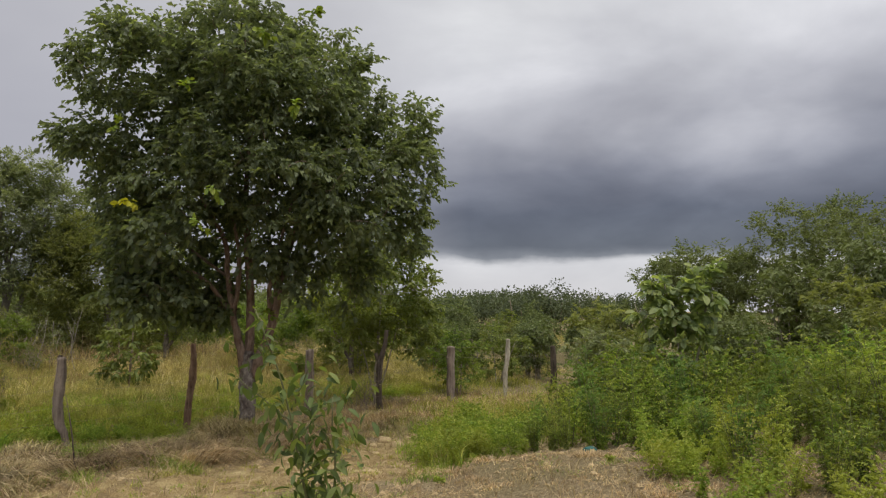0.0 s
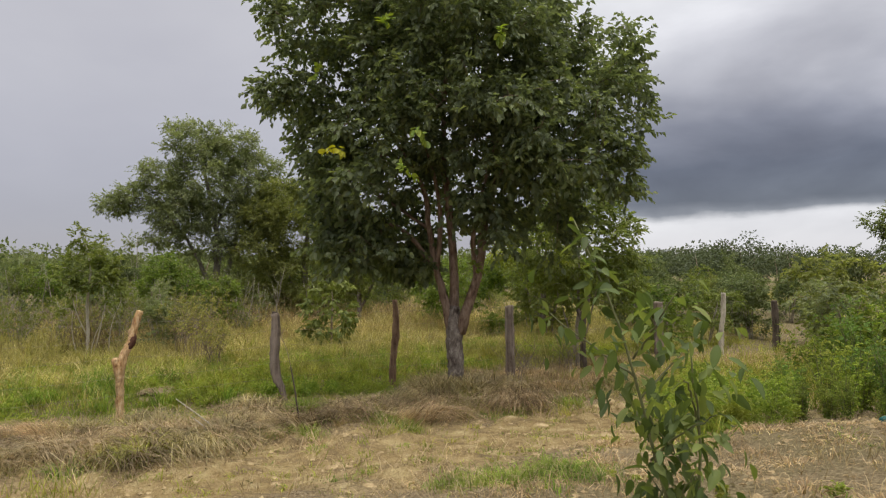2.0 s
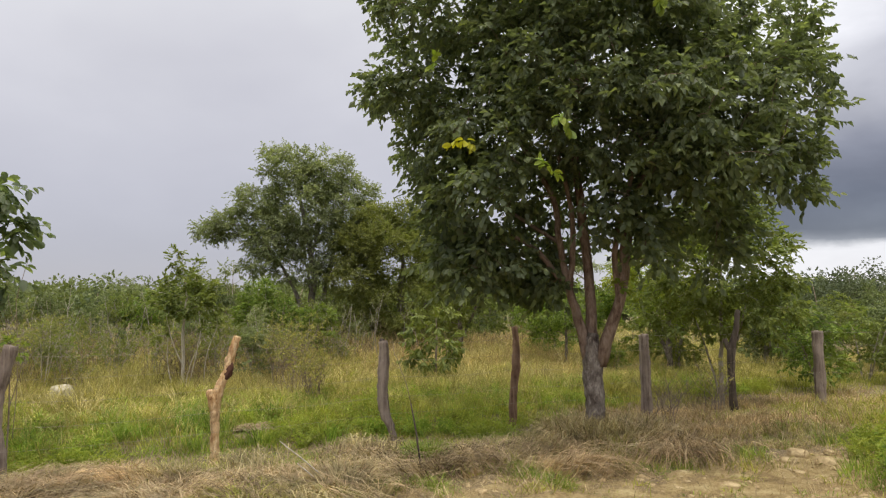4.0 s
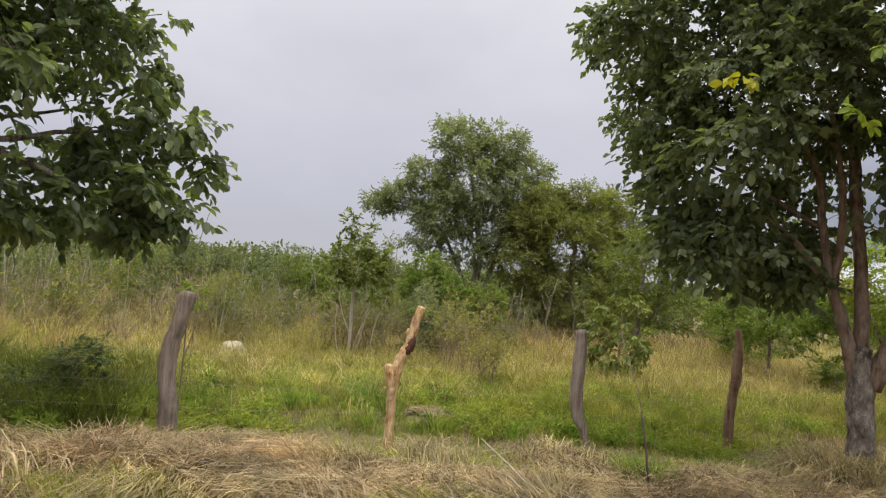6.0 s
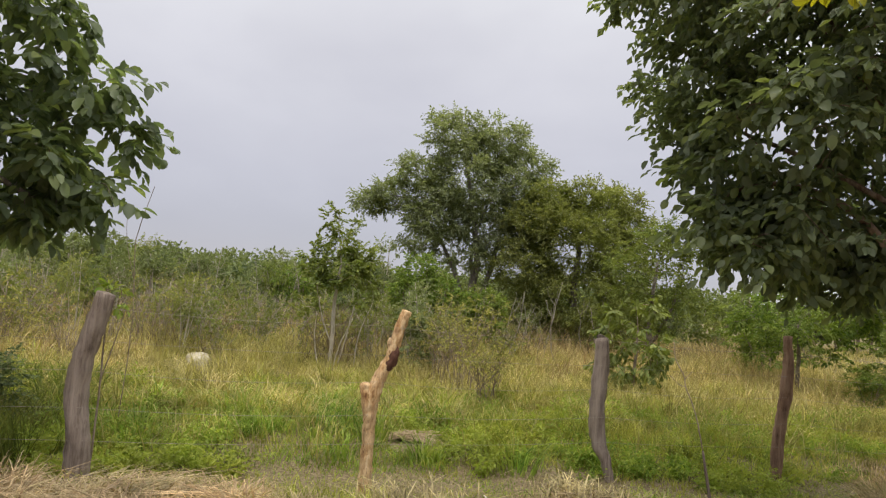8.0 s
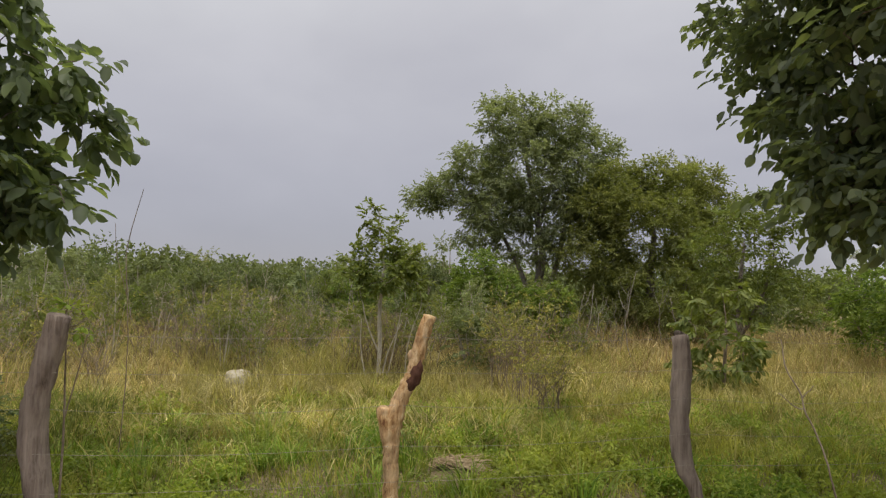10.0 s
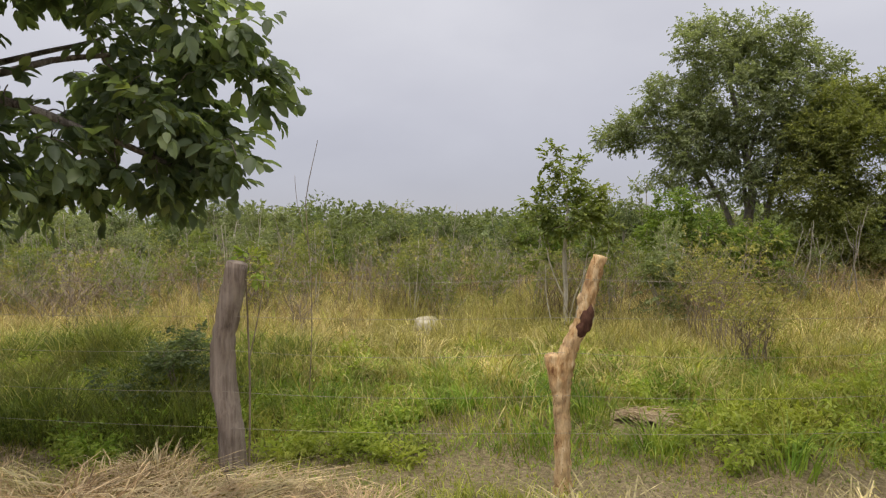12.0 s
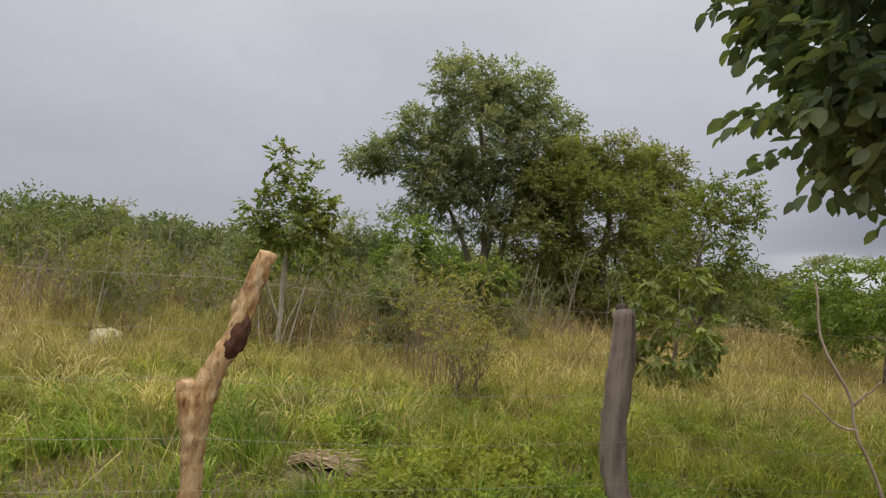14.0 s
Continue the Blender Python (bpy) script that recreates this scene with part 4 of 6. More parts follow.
# ---- main tree beside the fence ----
def main_tree():
    at = on_ground(-3.08, 14.75, -.03)
    across, deep = np.array([.96, .28]), np.array([-.28, .96])
    boughs = [
        [(0, 0, -.25, .18), (-.02, .01, .2, .15), (-.03, .02, .75, .136), (-.05, .03, 1.2, .132), (-.03, .05, 1.55, .08)],
        [(-.09, .03, 1.15, .078), (-.18, .05, 1.55, .07), (-.30, .08, 1.95, .062), (-.39, .12, 2.3, .058), (-.52, .14, 2.95, .046), (-.60, .1, 3.6, .04), (-1.2, -.3, 4.8, .03)],
        [(-.02, .07, 1.2, .085), (-.06, .14, 1.7, .078), (-.10, .24, 2.5, .072), (-.17, .28, 3.2, .066), (-.24, .15, 4.4, .05), (-.1, 0, 6.4, .03)],
        [(.05, .02, 1.1, .095), (.16, .0, 1.45, .088), (.30, -.02, 1.8, .08), (.43, -.03, 2.3, .074), (.50, -.02, 2.95, .068), (.66, 0, 3.5, .06), (1.3, .2, 5.2, .035)],
    ]
    side_boughs = [
        [(-.37, .11, 2.22, .05), (-.32, .14, 2.7, .044), (-.32, .12, 3.4, .036), (-.5, -.3, 4.6, .02)],
        [(.36, -.02, 2.05, .045), (.33, -.1, 2.6, .04), (.42, -.2, 3.1, .034), (.8, -.6, 4.2, .018)],
        [(-.5, .14, 2.9, .032), (-1.4, .3, 3.5, .026), (-2.2, .5, 3.95, .018), (-2.8, .5, 4.4, .008)],
        [(-.4, .2, 2.2, .045), (-.9, .0, 2.85, .035), (-1.5, -.35, 3.1, .025), (-2.0, -.55, 2.95, .014), (-2.2, -.62, 2.6, .006)],
    ]
    upper_crown = [
        (0, 0, 5.2, 2.2, 2.0, 1.5, 170), (0, 0, 5.2, 1.5, 1.4, 1.2, 84), (-1.2, 0, 4.6, 1.3, 1.4, .8, 46), (1.2, 0, 4.7, 1.3, 1.4, .9, 64), (-1.5, -.6, 3.8, .8, .9, .5, 16), (1.3, -.4, 3.8, .8, .9, .5, 34),
        (-2.2, 0, 6.6, 1.1, 1.4, .85, 92), (-.6, 0, 7.2, 1.6, 1.5, .75, 110), (1.0, 0, 6.9, 1.0, 1.3, .65, 66), (2.55, 0, 6.0, .85, 1.1, .65, 46), (0, 0, 6.1, 2.1, 1.9, 1.0, 130),
        (2.7, -.1, 4.9, .85, 1.1, .6, 44), (-2.65, 0, 5.2, .75, 1.0, .45, 40), (0, -1.2, 6.2, 1.4, .9, .9, 36), (-2.6, 1.3, 4.5, .28, .5, .33, 9),
    ]
    middle_crown = [
        (2.75, -.2, 3.95, .5, .7, .45, 22), (-2.05, .35, 4.35, .66, .7, .55, 25), (-1.3, .2, 3.3, .62, .8, .5, 10), (.1, -1.6, 4.3, 1.5, .8, .8, 28),
        (-1.15, -.4, 2.7, .6, 1.0, .3, 5), (1.6, .5, 3.6, .8, 1.0, .5, 16), (1.5, -1.3, 4.4, .9, .7, .9, 30),
    ]
    hanging_sprays = [
        (.75, -.3, 2.95, .5, .5, .45, 12), (.3, -.5, 3.35, .5, .4, .4, 10), (-1.6, 1.0, 2.95, .7, .6, .4, 11), (-1.25, 1.0, 2.3, .22, .35, .25, 8), (-1.7, -.45, 2.35, .2, .3, .2, 5), (-.8, .9, 2.9, .6, .5, .35, 10),
        (-2.05, .3, 3.25, .42, .5, .36, 11), (-2.1, .05, 2.8, .38, .5, .25, 6), (-1.4, .1, 2.9, .5, .7, .3, 8),
        (-.3, .9, 3.9, 1.0, .8, .5, 16), (-.2, 1.1, 3.1, .9, .6, .4, 9), (1.75, .5, 2.95, .8, .8, .5, 16), (-1.95, -.05, 2.62, .26, .45, .28, 9),
        (-1.6, 0, 2.75, .3, .5, .3, 7), (-2.3, .8, 3.65, .18, .4, .22, 8), (-2.25, .9, 4.0, .36, .5, .35, 9), (-.6, .7, 2.45, .34, .45, .36, 20),
    ]
    lobes = []
    for l, d, z, rl, rd, rz, n in upper_crown + middle_crown + hanging_sprays:
        x, y = across * l + deep * d
        lobes.append((x, y, z, rl, rd, rz, n))
    acc = [((-.9, -3.05, 3.8), M_LEAF_YELLOW, 16), ((-.1, -2.7, 3.5), M_LEAF_LIME, 16), ((1.2, -2.3, 5.4), M_LEAF_LIME, 24), ((-.4, -2.5, 5.6), M_LEAF_LIME, 16),
           ((.6, -2.2, 6.6), M_LEAF_LIME, 24), ((1.3, -1.5, 7.2), M_LEAF_LIME, 24), ((-1.7, -1.9, 5.2), M_LEAF_LIME, 16), ((.4, -.3, 2.2), M_LEAF_LIME, 16), ((.1, -2.6, 4.1), M_LEAF_LIME, 16)]
    tree("broadleaf_tree", "dense dark green broadleaf tree with forked grey trunk beside the fence", "tree", at, boughs + side_boughs, lobes, M_LEAF_MAIN, M_BARK,
         per=58, spread=.245, length=.12, width=.076, seed=21, droop=.45, accents=acc, shell=.45, singles=(-1.95, -.6, 2.5), stem_sides=26, rough=.034, ridge=.05, rings=26, wobble=.5, limb=M_LIMB)


main_tree()


# ---- tree at the fence's other end, over the post ----
def left_tree():
    at = on_ground(-10.5, 7.0, -.03)
    stems = [
        [(0, 0, 0, .17), (.0, .05, 1.0, .15), (.0, .1, 2.2, .14)],
        [(0, .1, 2.1, 0.07), (.06, .7, 2.72, 0.058), (.12, 1.3, 2.78, 0.045), (.2, 2.0, 2.74, 0.037), (.3, 2.6, 2.53, 0.031), (.4, 3.3, 2.26, 0.017)],
        [(.08, 1.0, 2.76, 0.037), (.2, 1.9, 2.9, 0.031), (.22, 2.4, 3.1, 0.025), (.2, 3.2, 3.3, 0.012)],
        [(0, .1, 2.1, 0.056), (-.5, .8, 2.7, 0.046), (-.6, 1.8, 3.1, 0.031), (-.5, 2.8, 3.5, 0.015)],
        [(.02, .1, 2.0, 0.062), (.15, .3, 3.2, 0.050), (.2, .9, 4.4, 0.031), (.2, 1.4, 5.2, 0.019)],
        [(.02, .1, 2.0, 0.043), (.7, .4, 2.9, 0.031), (1.2, .9, 3.6, 0.019)],
    ]
    outer_crown = [
        (.2, 3.05, 3.2, .9, .5, .5, 30), (.35, 3.45, 2.6, .5, .25, .35, 8), (.7, 3.75, 3.0, .2, .15, .1, 3), (.6, 3.5, 3.45, .25, .2, .15, 4), (.5, 3.3, 3.85, .3, .25, .18, 5), (.8, 3.5, 2.35, .3, .2, .18, 3), (-.1, 2.9, 2.22, .8, .45, .18, 12), (.1, 1.0, 4.4, 1.5, 1.4, .9, 44), (.1, 2.55, 4.0, 1.1, .7, .6, 25), (.1, 1.95, 4.7, 1.2, .85, .6, 36), (.1, 1.1, 5.2, 1.3, 1.1, .7, 36),
        (.3, 3.2, 2.5, .8, .4, .22, 7), (0, 2.3, 2.3, .9, .6, .22, 14), (.3, 3.35, 2.2, .35, .22, .15, 5), (0, 1.4, 5.6, 1.7, 1.6, .6, 110), (0, .2, 6.2, 1.6, 1.4, .6, 80),
        (.7, -.2, 3.9, 1.1, 1.2, .7, 50), (.1, 2.4, 4.2, 1.4, .9, .4, 24),
    ]
    inner_crown = [
        (0, 1.7, 2.6, 1.2, 1.1, .3, 13), (0, 1.55, 2.22, .9, .6, .22, 13), (-1.3, .9, 1.8, .45, .5, .35, 8), (.2, 3.0, 2.75, .9, .6, .3, 18), (0, 1.0, 2.5, 1.1, 1.0, .25, 12), (0, .85, 2.15, .9, .55, .2, 10), (-.7, 1.7, 2.0, .28, .22, .22, 7),
        (.1, 1.6, 4.0, 1.4, 1.3, .7, 36), (.3, .5, 4.4, 1.5, 1.2, .9, 44), (0, -.6, 3.5, 1.2, 1.0, .8, 24), (-.6, 2.2, 3.3, 1.0, 1.2, .6, 14),
        (.8, 1.0, 3.3, .9, .9, .5, 14), (.2, .6, 3.4, 1.0, .8, .5, 14), (0, 1.35, 3.35, 1.0, .7, .45, 12),
    ]
    tree("broadleaf_tree", "spreading green broadleaf tree hanging over the fence post", "tree", at, stems, outer_crown + inner_crown, M_LEAF_LEFT, M_BARK,
         per=32, spread=.185, length=.142, width=.082, seed=31, droop=.5, shell=.4, singles=(.5, 4.0, 3.2))


left_tree()


# ---- trees behind the fence ----
def back_trees():
    across, deep = np.array([.816, .577]), np.array([-.577, .816])

    def turned(rows):
        return [(*(across * l + deep * d), z, rl, rd, rz, n) for l, d, z, rl, rd, rz, n in rows]

    tree("field_tree", "tall airy pale green tree standing in the dry meadow", "tree", on_ground(-15.2, 26.2), [
        [(.2, .1, -.1, .17), (.25, .1, 1.2, .13), (.35, .2, 2.6, .11), (.1, .1, 4.2, .08), (-.3, -.2, 6.6, .03)],
        [(.3, .2, .9, .09), (.7, .5, 2.3, .08), (1.0, .7, 4.4, .05), (1.3, .9, 5.8, .025)],
        [(.25, .1, .8, .08), (-.2, -.1, 2.0, .07), (-.7, -.5, 3.2, .05), (-1.6, -1.1, 4.4, .03), (-2.4, -1.7, 4.5, .015)],
        [(.3, .15, 1.6, .06), (.1, .3, 3.0, .05), (.5, .6, 5.0, .03)]],
        turned([(-.6, 0, 6.75, 1.05, 1.1, .75, 74), (.7, 0, 6.6, 1.1, 1.1, .65, 66), (1.75, .1, 5.85, .9, 1.0, .6, 50), (2.35, .2, 5.0, .75, 1.0, .75, 40), (-1.6, 0, 5.35, .85, .9, .55, 46),
                (-2.45, 0, 4.55, .75, .8, .45, 40), (-3.15, 0, 4.2, .5, .6, .33, 26), (0, 0, 5.0, 1.7, 1.6, 1.1, 140), (-.9, -.2, 3.9, 1.2, 1.2, .7, 76), (-1.35, -.2, 3.15, .8, .9, .4, 30),
                (.6, 0, 3.7, 1.3, 1.2, .9, 66), (1.6, .2, 3.5, 1.1, 1.1, .9, 56), (0, -.2, 2.75, 1.1, 1.0, .45, 30), (-.3, .6, 4.2, 1.6, 1.0, 1.0, 46), (.1, 0, 6.0, 1.3, 1.2, .7, 50), (1.3, 0, 5.0, 1.1, 1.2, .8, 40), (-1.1, 0, 4.6, 1.2, 1.1, .6, 36), (1.9, .2, 4.2, .8, .9, .7, 24)]),
        M_LEAF_PALE, M_BARK_FIELD, per=72, spread=.245, length=.104, width=.052, seed=41, fine=False, droop=.2, shell=.45)
    tree("field_tree", "dense olive green tree close behind the taller one", "tree", on_ground(-12.2, 28.2), [
        [(0, 0, -.1, .18), (0, 0, 1.5, .14), (.1, 0, 3.5, .07)], [(0, 0, .8, .1), (-.9, 0, 2.0, .07), (-1.3, 0, 3.4, .03)], [(.1, 0, .6, .09), (.8, .5, 1.6, .07), (1.3, .9, 3.2, .04)]],
        turned([(-1.6, -.6, 3.9, 1.0, 1.0, .6, 60), (-.9, -.3, 4.7, 1.0, 1.0, .6, 62), (.25, 0, 4.95, 1.0, 1.1, .55, 56), (1.4, .4, 4.95, .85, 1.0, .5, 54), (1.95, .4, 4.1, .65, .9, .75, 50),
                (0, 0, 3.4, 1.8, 1.7, 1.2, 230), (-1.8, -.6, 2.6, 1.0, 1.1, .9, 100), (1.75, .3, 2.6, 1.0, 1.1, 1.0, 100), (0, -.6, 1.6, 2.1, 1.4, 1.0, 190), (1.5, 0, 1.0, 1.3, 1.2, .8, 64),
                (-1.6, -.4, 1.0, 1.2, 1.1, .8, 64), (0, -1.2, .8, 1.6, .8, .6, 60), (-.6, -.5, 3.9, 1.3, 1.1, .7, 60), (.9, .1, 4.1, 1.2, 1.1, .8, 60)]),
        M_LEAF_OLIVE, M_BARK_FIELD, per=72, spread=.25, length=.102, width=.048, seed=43, fine=False, droop=.15, shell=.45)
    tree("leafy_bush", "rounded fresh green bush before the tall pale tree", "bush", on_ground(-13.3, 21.2), [
        [(0, 0, -.1, .04), (.05, 0, .8, .035), (0, .05, 2.0, .015)], [(.05, 0, .1, .03), (.4, .2, 1.0, .02), (.5, .3, 1.8, .01)], [(-.05, 0, .1, .03), (-.35, -.2, 1.0, .02), (-.5, -.3, 1.7, .01)]],
        turned([(-.1, 0, 1.95, .55, .6, .42, 46), (-.35, 0, 1.45, .55, .6, .45, 40), (.4, 0, 1.5, .55, .6, .4, 36), (1.0, .1, 1.25, .55, .6, .35, 30), (.2, 0, .9, .9, .7, .4, 34), (1.55, .2, 1.35, .4, .5, .4, 26), (1.5, .2, .8, .5, .5, .4, 20)]),
        M_LEAF_BUSH, M_TWIG, per=40, spread=.15, length=.095, width=.045, seed=58, fine=False, droop=.2, shell=.4)
    tree("field_tree", "leafy mid-height green tree beyond the meadow", "tree", on_ground(-9.0, 25.8), [
        [(0, 0, -.1, .09), (0, 0, 1.2, .07), (.1, 0, 2.8, .03)], [(0, 0, .5, .05), (.5, 0, 1.5, .04), (.8, 0, 2.6, .015)]],
        [(0, 0, 2.6, 1.2, 1.2, 1.2, 80), (.5, .2, 3.4, .8, .8, .6, 34), (-.6, 0, 1.6, .9, .9, .7, 36), (.8, 0, 1.5, .9, .9, .8, 36)], M_LEAF_MID, M_BARK, per=56, spread=.2, length=.11, width=.05, seed=50, fine=False, droop=.2, shell=.4)
    tree("field_tree", "bright green leafy tree in the meadow behind the fence", "tree", on_ground(-2.5, 24.2), [
        [(0, 0, -.1, .09), (0, 0, 1.4, .07), (.1, 0, 3.0, .03)], [(0, 0, .6, .05), (-.6, 0, 1.7, .04), (-.9, 0, 2.8, .015)]],
        [(0, 0, 2.9, 1.4, 1.3, 1.1, 100), (.6, .2, 3.6, .8, .8, .5, 34), (-.8, 0, 2.2, .9, .9, .7, 40), (.9, 0, 1.8, .9, .9, .7, 36)], M_WEED, M_BARK, per=56, spread=.2, length=.11, width=.05, seed=57, fine=False, droop=.2, shell=.4)
    tree("umbrella_tree", "flat-topped umbrella-shaped pale tree beyond the shrubs", "tree", on_ground(-8.8, 56.0), [
        [(0, 0, -.1, .16), (0, 0, 2.0, .13), (.1, 0, 3.0, .10)], [(.05, 0, 2.6, .07), (-1.2, 0, 3.8, .05), (-2.2, 0, 4.3, .02)], [(.1, 0, 2.7, .07), (1.2, 0, 3.8, .05), (2.2, 0, 4.3, .02)]],
        [(.3, 0, 4.45, 2.8, 2.2, .2, 80)], M_LEAF_PALE, M_BARK, per=48, spread=.25, length=.13, width=.06, seed=44, fine=False, droop=.1)
    tree("wide_leaved_bush", "light green bush with large broad leaves among the weeds", "bush", on_ground(5.3, 16.6), [
        [(0, 0, -.1, .04), (.05, 0, .9, .035), (-.1, 0, 1.8, .025), (-.3, 0, 2.7, .01)], [(.02, 0, .2, .03), (.4, 0, 1.4, .025), (.6, 0, 2.6, .01)], [(0, 0, .2, .03), (-.5, .1, 1.3, .02), (-.9, .1, 2.3, .01)]],
        [(.25, 0, 2.4, .5, .5, .5, 24), (-.35, 0, 2.2, .45, .5, .45, 18), (0, 0, 1.6, .6, .6, .5, 22), (.45, 0, 2.95, .22, .25, .2, 6), (-.5, 0, 2.8, .25, .25, .2, 5)],
        M_LEAF_WIDE, M_BARK_PALE, per=16, spread=.19, length=.21, width=.13, seed=46, droop=.35)
    for x, y, k, sd in ((12.6, 25.2, 1.14, 51), (17.0, 27.0, 1.15, 52), (9.6, 27.5, .9, 53)):
        r = np.random.default_rng(sd)
        lob = [(0, 0, 3.2 * k, 1.9 * k, 1.8 * k, 1.4 * k, 100)]
        for q in range(6):
            a = q * 1.047 + r.random()
            lob.append((1.6 * k * math.cos(a), 1.5 * k * math.sin(a), (2.4 + 2.6 * r.random()) * k, 1.1 * k, 1.1 * k, .8 * k, 36))
        tree("thicket_tree", "dark green dense tree at the edge of the thicket", "tree", on_ground(x, y), [
            [(0, 0, -.1, .16), (0, 0, 1.5, .13), (.2, 0, 3.4 * k, .06)], [(0, 0, .7, .09), (-.8, .2, 2.0, .07), (-1.2, .3, 3.6 * k, .03)]],
            lob, M_LEAF_WOOD, M_BARK, per=64, spread=.25, length=.12, width=.056, seed=sd, fine=False, droop=.2, shell=.4)
    tree("slender_tree", "slender young tree with a pale bare stem in the meadow", "tree", on_ground(-12.42, 16.9), [
        [(0, .05, -.05, .04), (0, .03, .7, .037), (.03, .0, 1.4, .032), (.08, .0, 2.1, .018), (.02, -.1, 2.95, .006)],
        [(0, .02, .55, .014), (-.16, -.1, 1.0, .012), (-.28, -.2, 1.6, .008)], [(.1, .1, .0, .015), (.22, .15, .6, .012), (.34, .2, 1.3, .008)], [(-.15, -.1, 0, .012), (-.26, -.15, .6, .01), (-.22, -.2, 1.1, .006)],
        [(.2, -.1, 0, .012), (.3, -.1, .5, .01), (.5, 0, 1.05, .006)], [(.35, .3, 0, .013), (.42, .3, .7, .011), (.6, .4, 1.35, .006)]],
        turned([(.15, 0, 2.55, .32, .33, .36, 18), (.1, 0, 2.0, .48, .45, .30, 26), (-.42, 0, 2.0, .28, .3, .2, 14), (.45, 0, 2.15, .25, .3, .22, 14), (.1, 0, 1.65, .5, .45, .18, 14), (-.15, -.1, 2.9, .12, .15, .16, 5),
                (.5, .1, 1.4, .3, .35, .15, 5), (-.5, .2, 1.2, .35, .4, .25, 6), (.2, 0, 1.85, .55, .5, .25, 16), (.0, 0, 2.3, .42, .4, .3, 14), (.55, 0, 1.8, .25, .3, .25, 6)]),
        M_LEAF_MID, M_STEM, per=38, spread=.13, length=.088, width=.042, seed=45, droop=.1, wobble=2.0)
    tree("sapling", "thin sapling with yellow-green leaves close behind the grey post", "sapling", on_ground(-9.47, 10.59), [
        [(0, 0, -.05, .010), (.02, .0, .8, .009), (.05, -.04, 1.7, .005)], [(.01, 0, .9, .006), (.1, .05, 1.3, .005), (.16, .08, 1.6, .003)]],
        [(.06, 0, 1.68, .13, .13, .07, 6), (.15, .06, 1.6, .08, .09, .05, 3)], M_WEED, M_TWIG, per=14, spread=.06, length=.07, width=.03, seed=95, droop=.3, stem_sides=6)
    tree("small_tree", "small tree with drooping leaf sprays behind the grey post", "tree", on_ground(-7.7, 20.2), [
        [(0, 0, 0, .035), (.02, 0, .6, .03), (.05, 0, 1.3, .015)]],
        [(0, 0, 1.35, .75, .7, .5, 30), (.1, 0, .8, .5, .5, .4, 20), (-.3, -.2, .55, .3, .3, .25, 10)], M_LEAF_MID, M_TWIG, per=30, spread=.17, length=.14, width=.058, seed=47, droop=.6)
    tree("small_tree", "round-crowned small green tree in the meadow", "tree", on_ground(-5.3, 24.2), [
        [(0, 0, 0, .05), (.03, 0, .8, .04), (.0, 0, 1.6, .02)]],
        [(0, 0, 1.85, 1.45, 1.2, .5, 80), (.7, .2, 1.6, .9, .8, .4, 26), (-.8, 0, 1.5, .7, .8, .4, 24), (.2, 0, 1.2, .9, .8, .4, 20)], M_LEAF_BUSH, M_BARK, per=44, spread=.18, length=.11, width=.05, seed=48, fine=False, droop=.2)
    tree("field_tree", "leafy green tree with twiggy lower stems behind the fence", "tree", on_ground(-1.3, 19.9), [
        [(0, 0, 0, 0.050), (0, 0, .8, 0.043), (.05, 0, 2.0, 0.030), (.1, 0, 3.4, 0.015)], [(.05, 0, .3, 0.025), (.3, .1, 1.2, 0.020), (.6, .1, 2.4, 0.010)], [(-.05, 0, .3, 0.022), (-.3, .1, 1.3, 0.018), (-.7, .1, 2.5, 0.010)]],
        [(0, 0, 3.1, 1.4, 1.4, 1.2, 120), (.2, 0, 4.0, 1.0, 1.0, .7, 46), (.9, .3, 2.1, .8, .8, .7, 34), (-.7, 0, 2.1, .9, .9, .7, 34), (.3, 0, 2.0, 1.1, .9, .5, 24), (1.0, .2, 2.9, .7, .8, .7, 30)],
        M_LEAF_MID, M_BARK_PALE, per=48, spread=.2, length=.11, width=.05, seed=49, droop=.3)


back_trees()


# ---- shrubs of the scrub, in a few kinds ----
def shrub_kinds():
    kinds = []
    for i in range(6):
        r = np.random.default_rng(60 + i)
        stems = []
        for k in range(4 + i % 3):
            a, l = r.random() * 6.283, .5 + .5 * r.random()
            stems.append([(0.1 * math.cos(a), .1 * math.sin(a), -.05, .03), (.35 * l * math.cos(a), .35 * l * math.sin(a), .8, .022), (.7 * l * math.cos(a), .7 * l * math.sin(a), 1.7, .01)])
        lobes = []
        for k in range(5):
            a, d = r.random() * 6.283, .75 * r.random()
            lobes.append((d * math.cos(a), d * math.sin(a), 1.1 + 1.1 * r.random(), .5 + .35 * r.random(), .5 + .35 * r.random(), .4 + .35 * r.random(), 14))
        for k in range(3):
            a = k * 2.1 + r.random()
            lobes.append((.5 * math.cos(a), .5 * math.sin(a), .65 + .2 * r.random(), .5, .5, .3, 7))
        mat = (M_LEAF_MID, M_LEAF_PALE, M_LEAF_OLIVE, M_LEAF_BUSH, M_LEAF_WOOD, M_LEAF_WOOD)[i]
        label = ("bright green bushy shrub in the scrub", "pale green airy shrub in the scrub", "olive green dense shrub in the scrub", "fresh green leafy shrub in the scrub", "dark green thick shrub in the scrub", "deep green tangled shrub in the scrub")[i]
        kinds.append(tree("shrub", label, "shrub", (0, 0, -50), stems, lobes, mat, M_TWIG if i % 2 else M_BARK_PALE, per=32, spread=.19, length=.125, width=.066, seed=70 + i, fine=False, group="scrub behind the meadow", stem_sides=5, twig_sides=3, shell=.4))
    return kinds


KINDS = shrub_kinds()


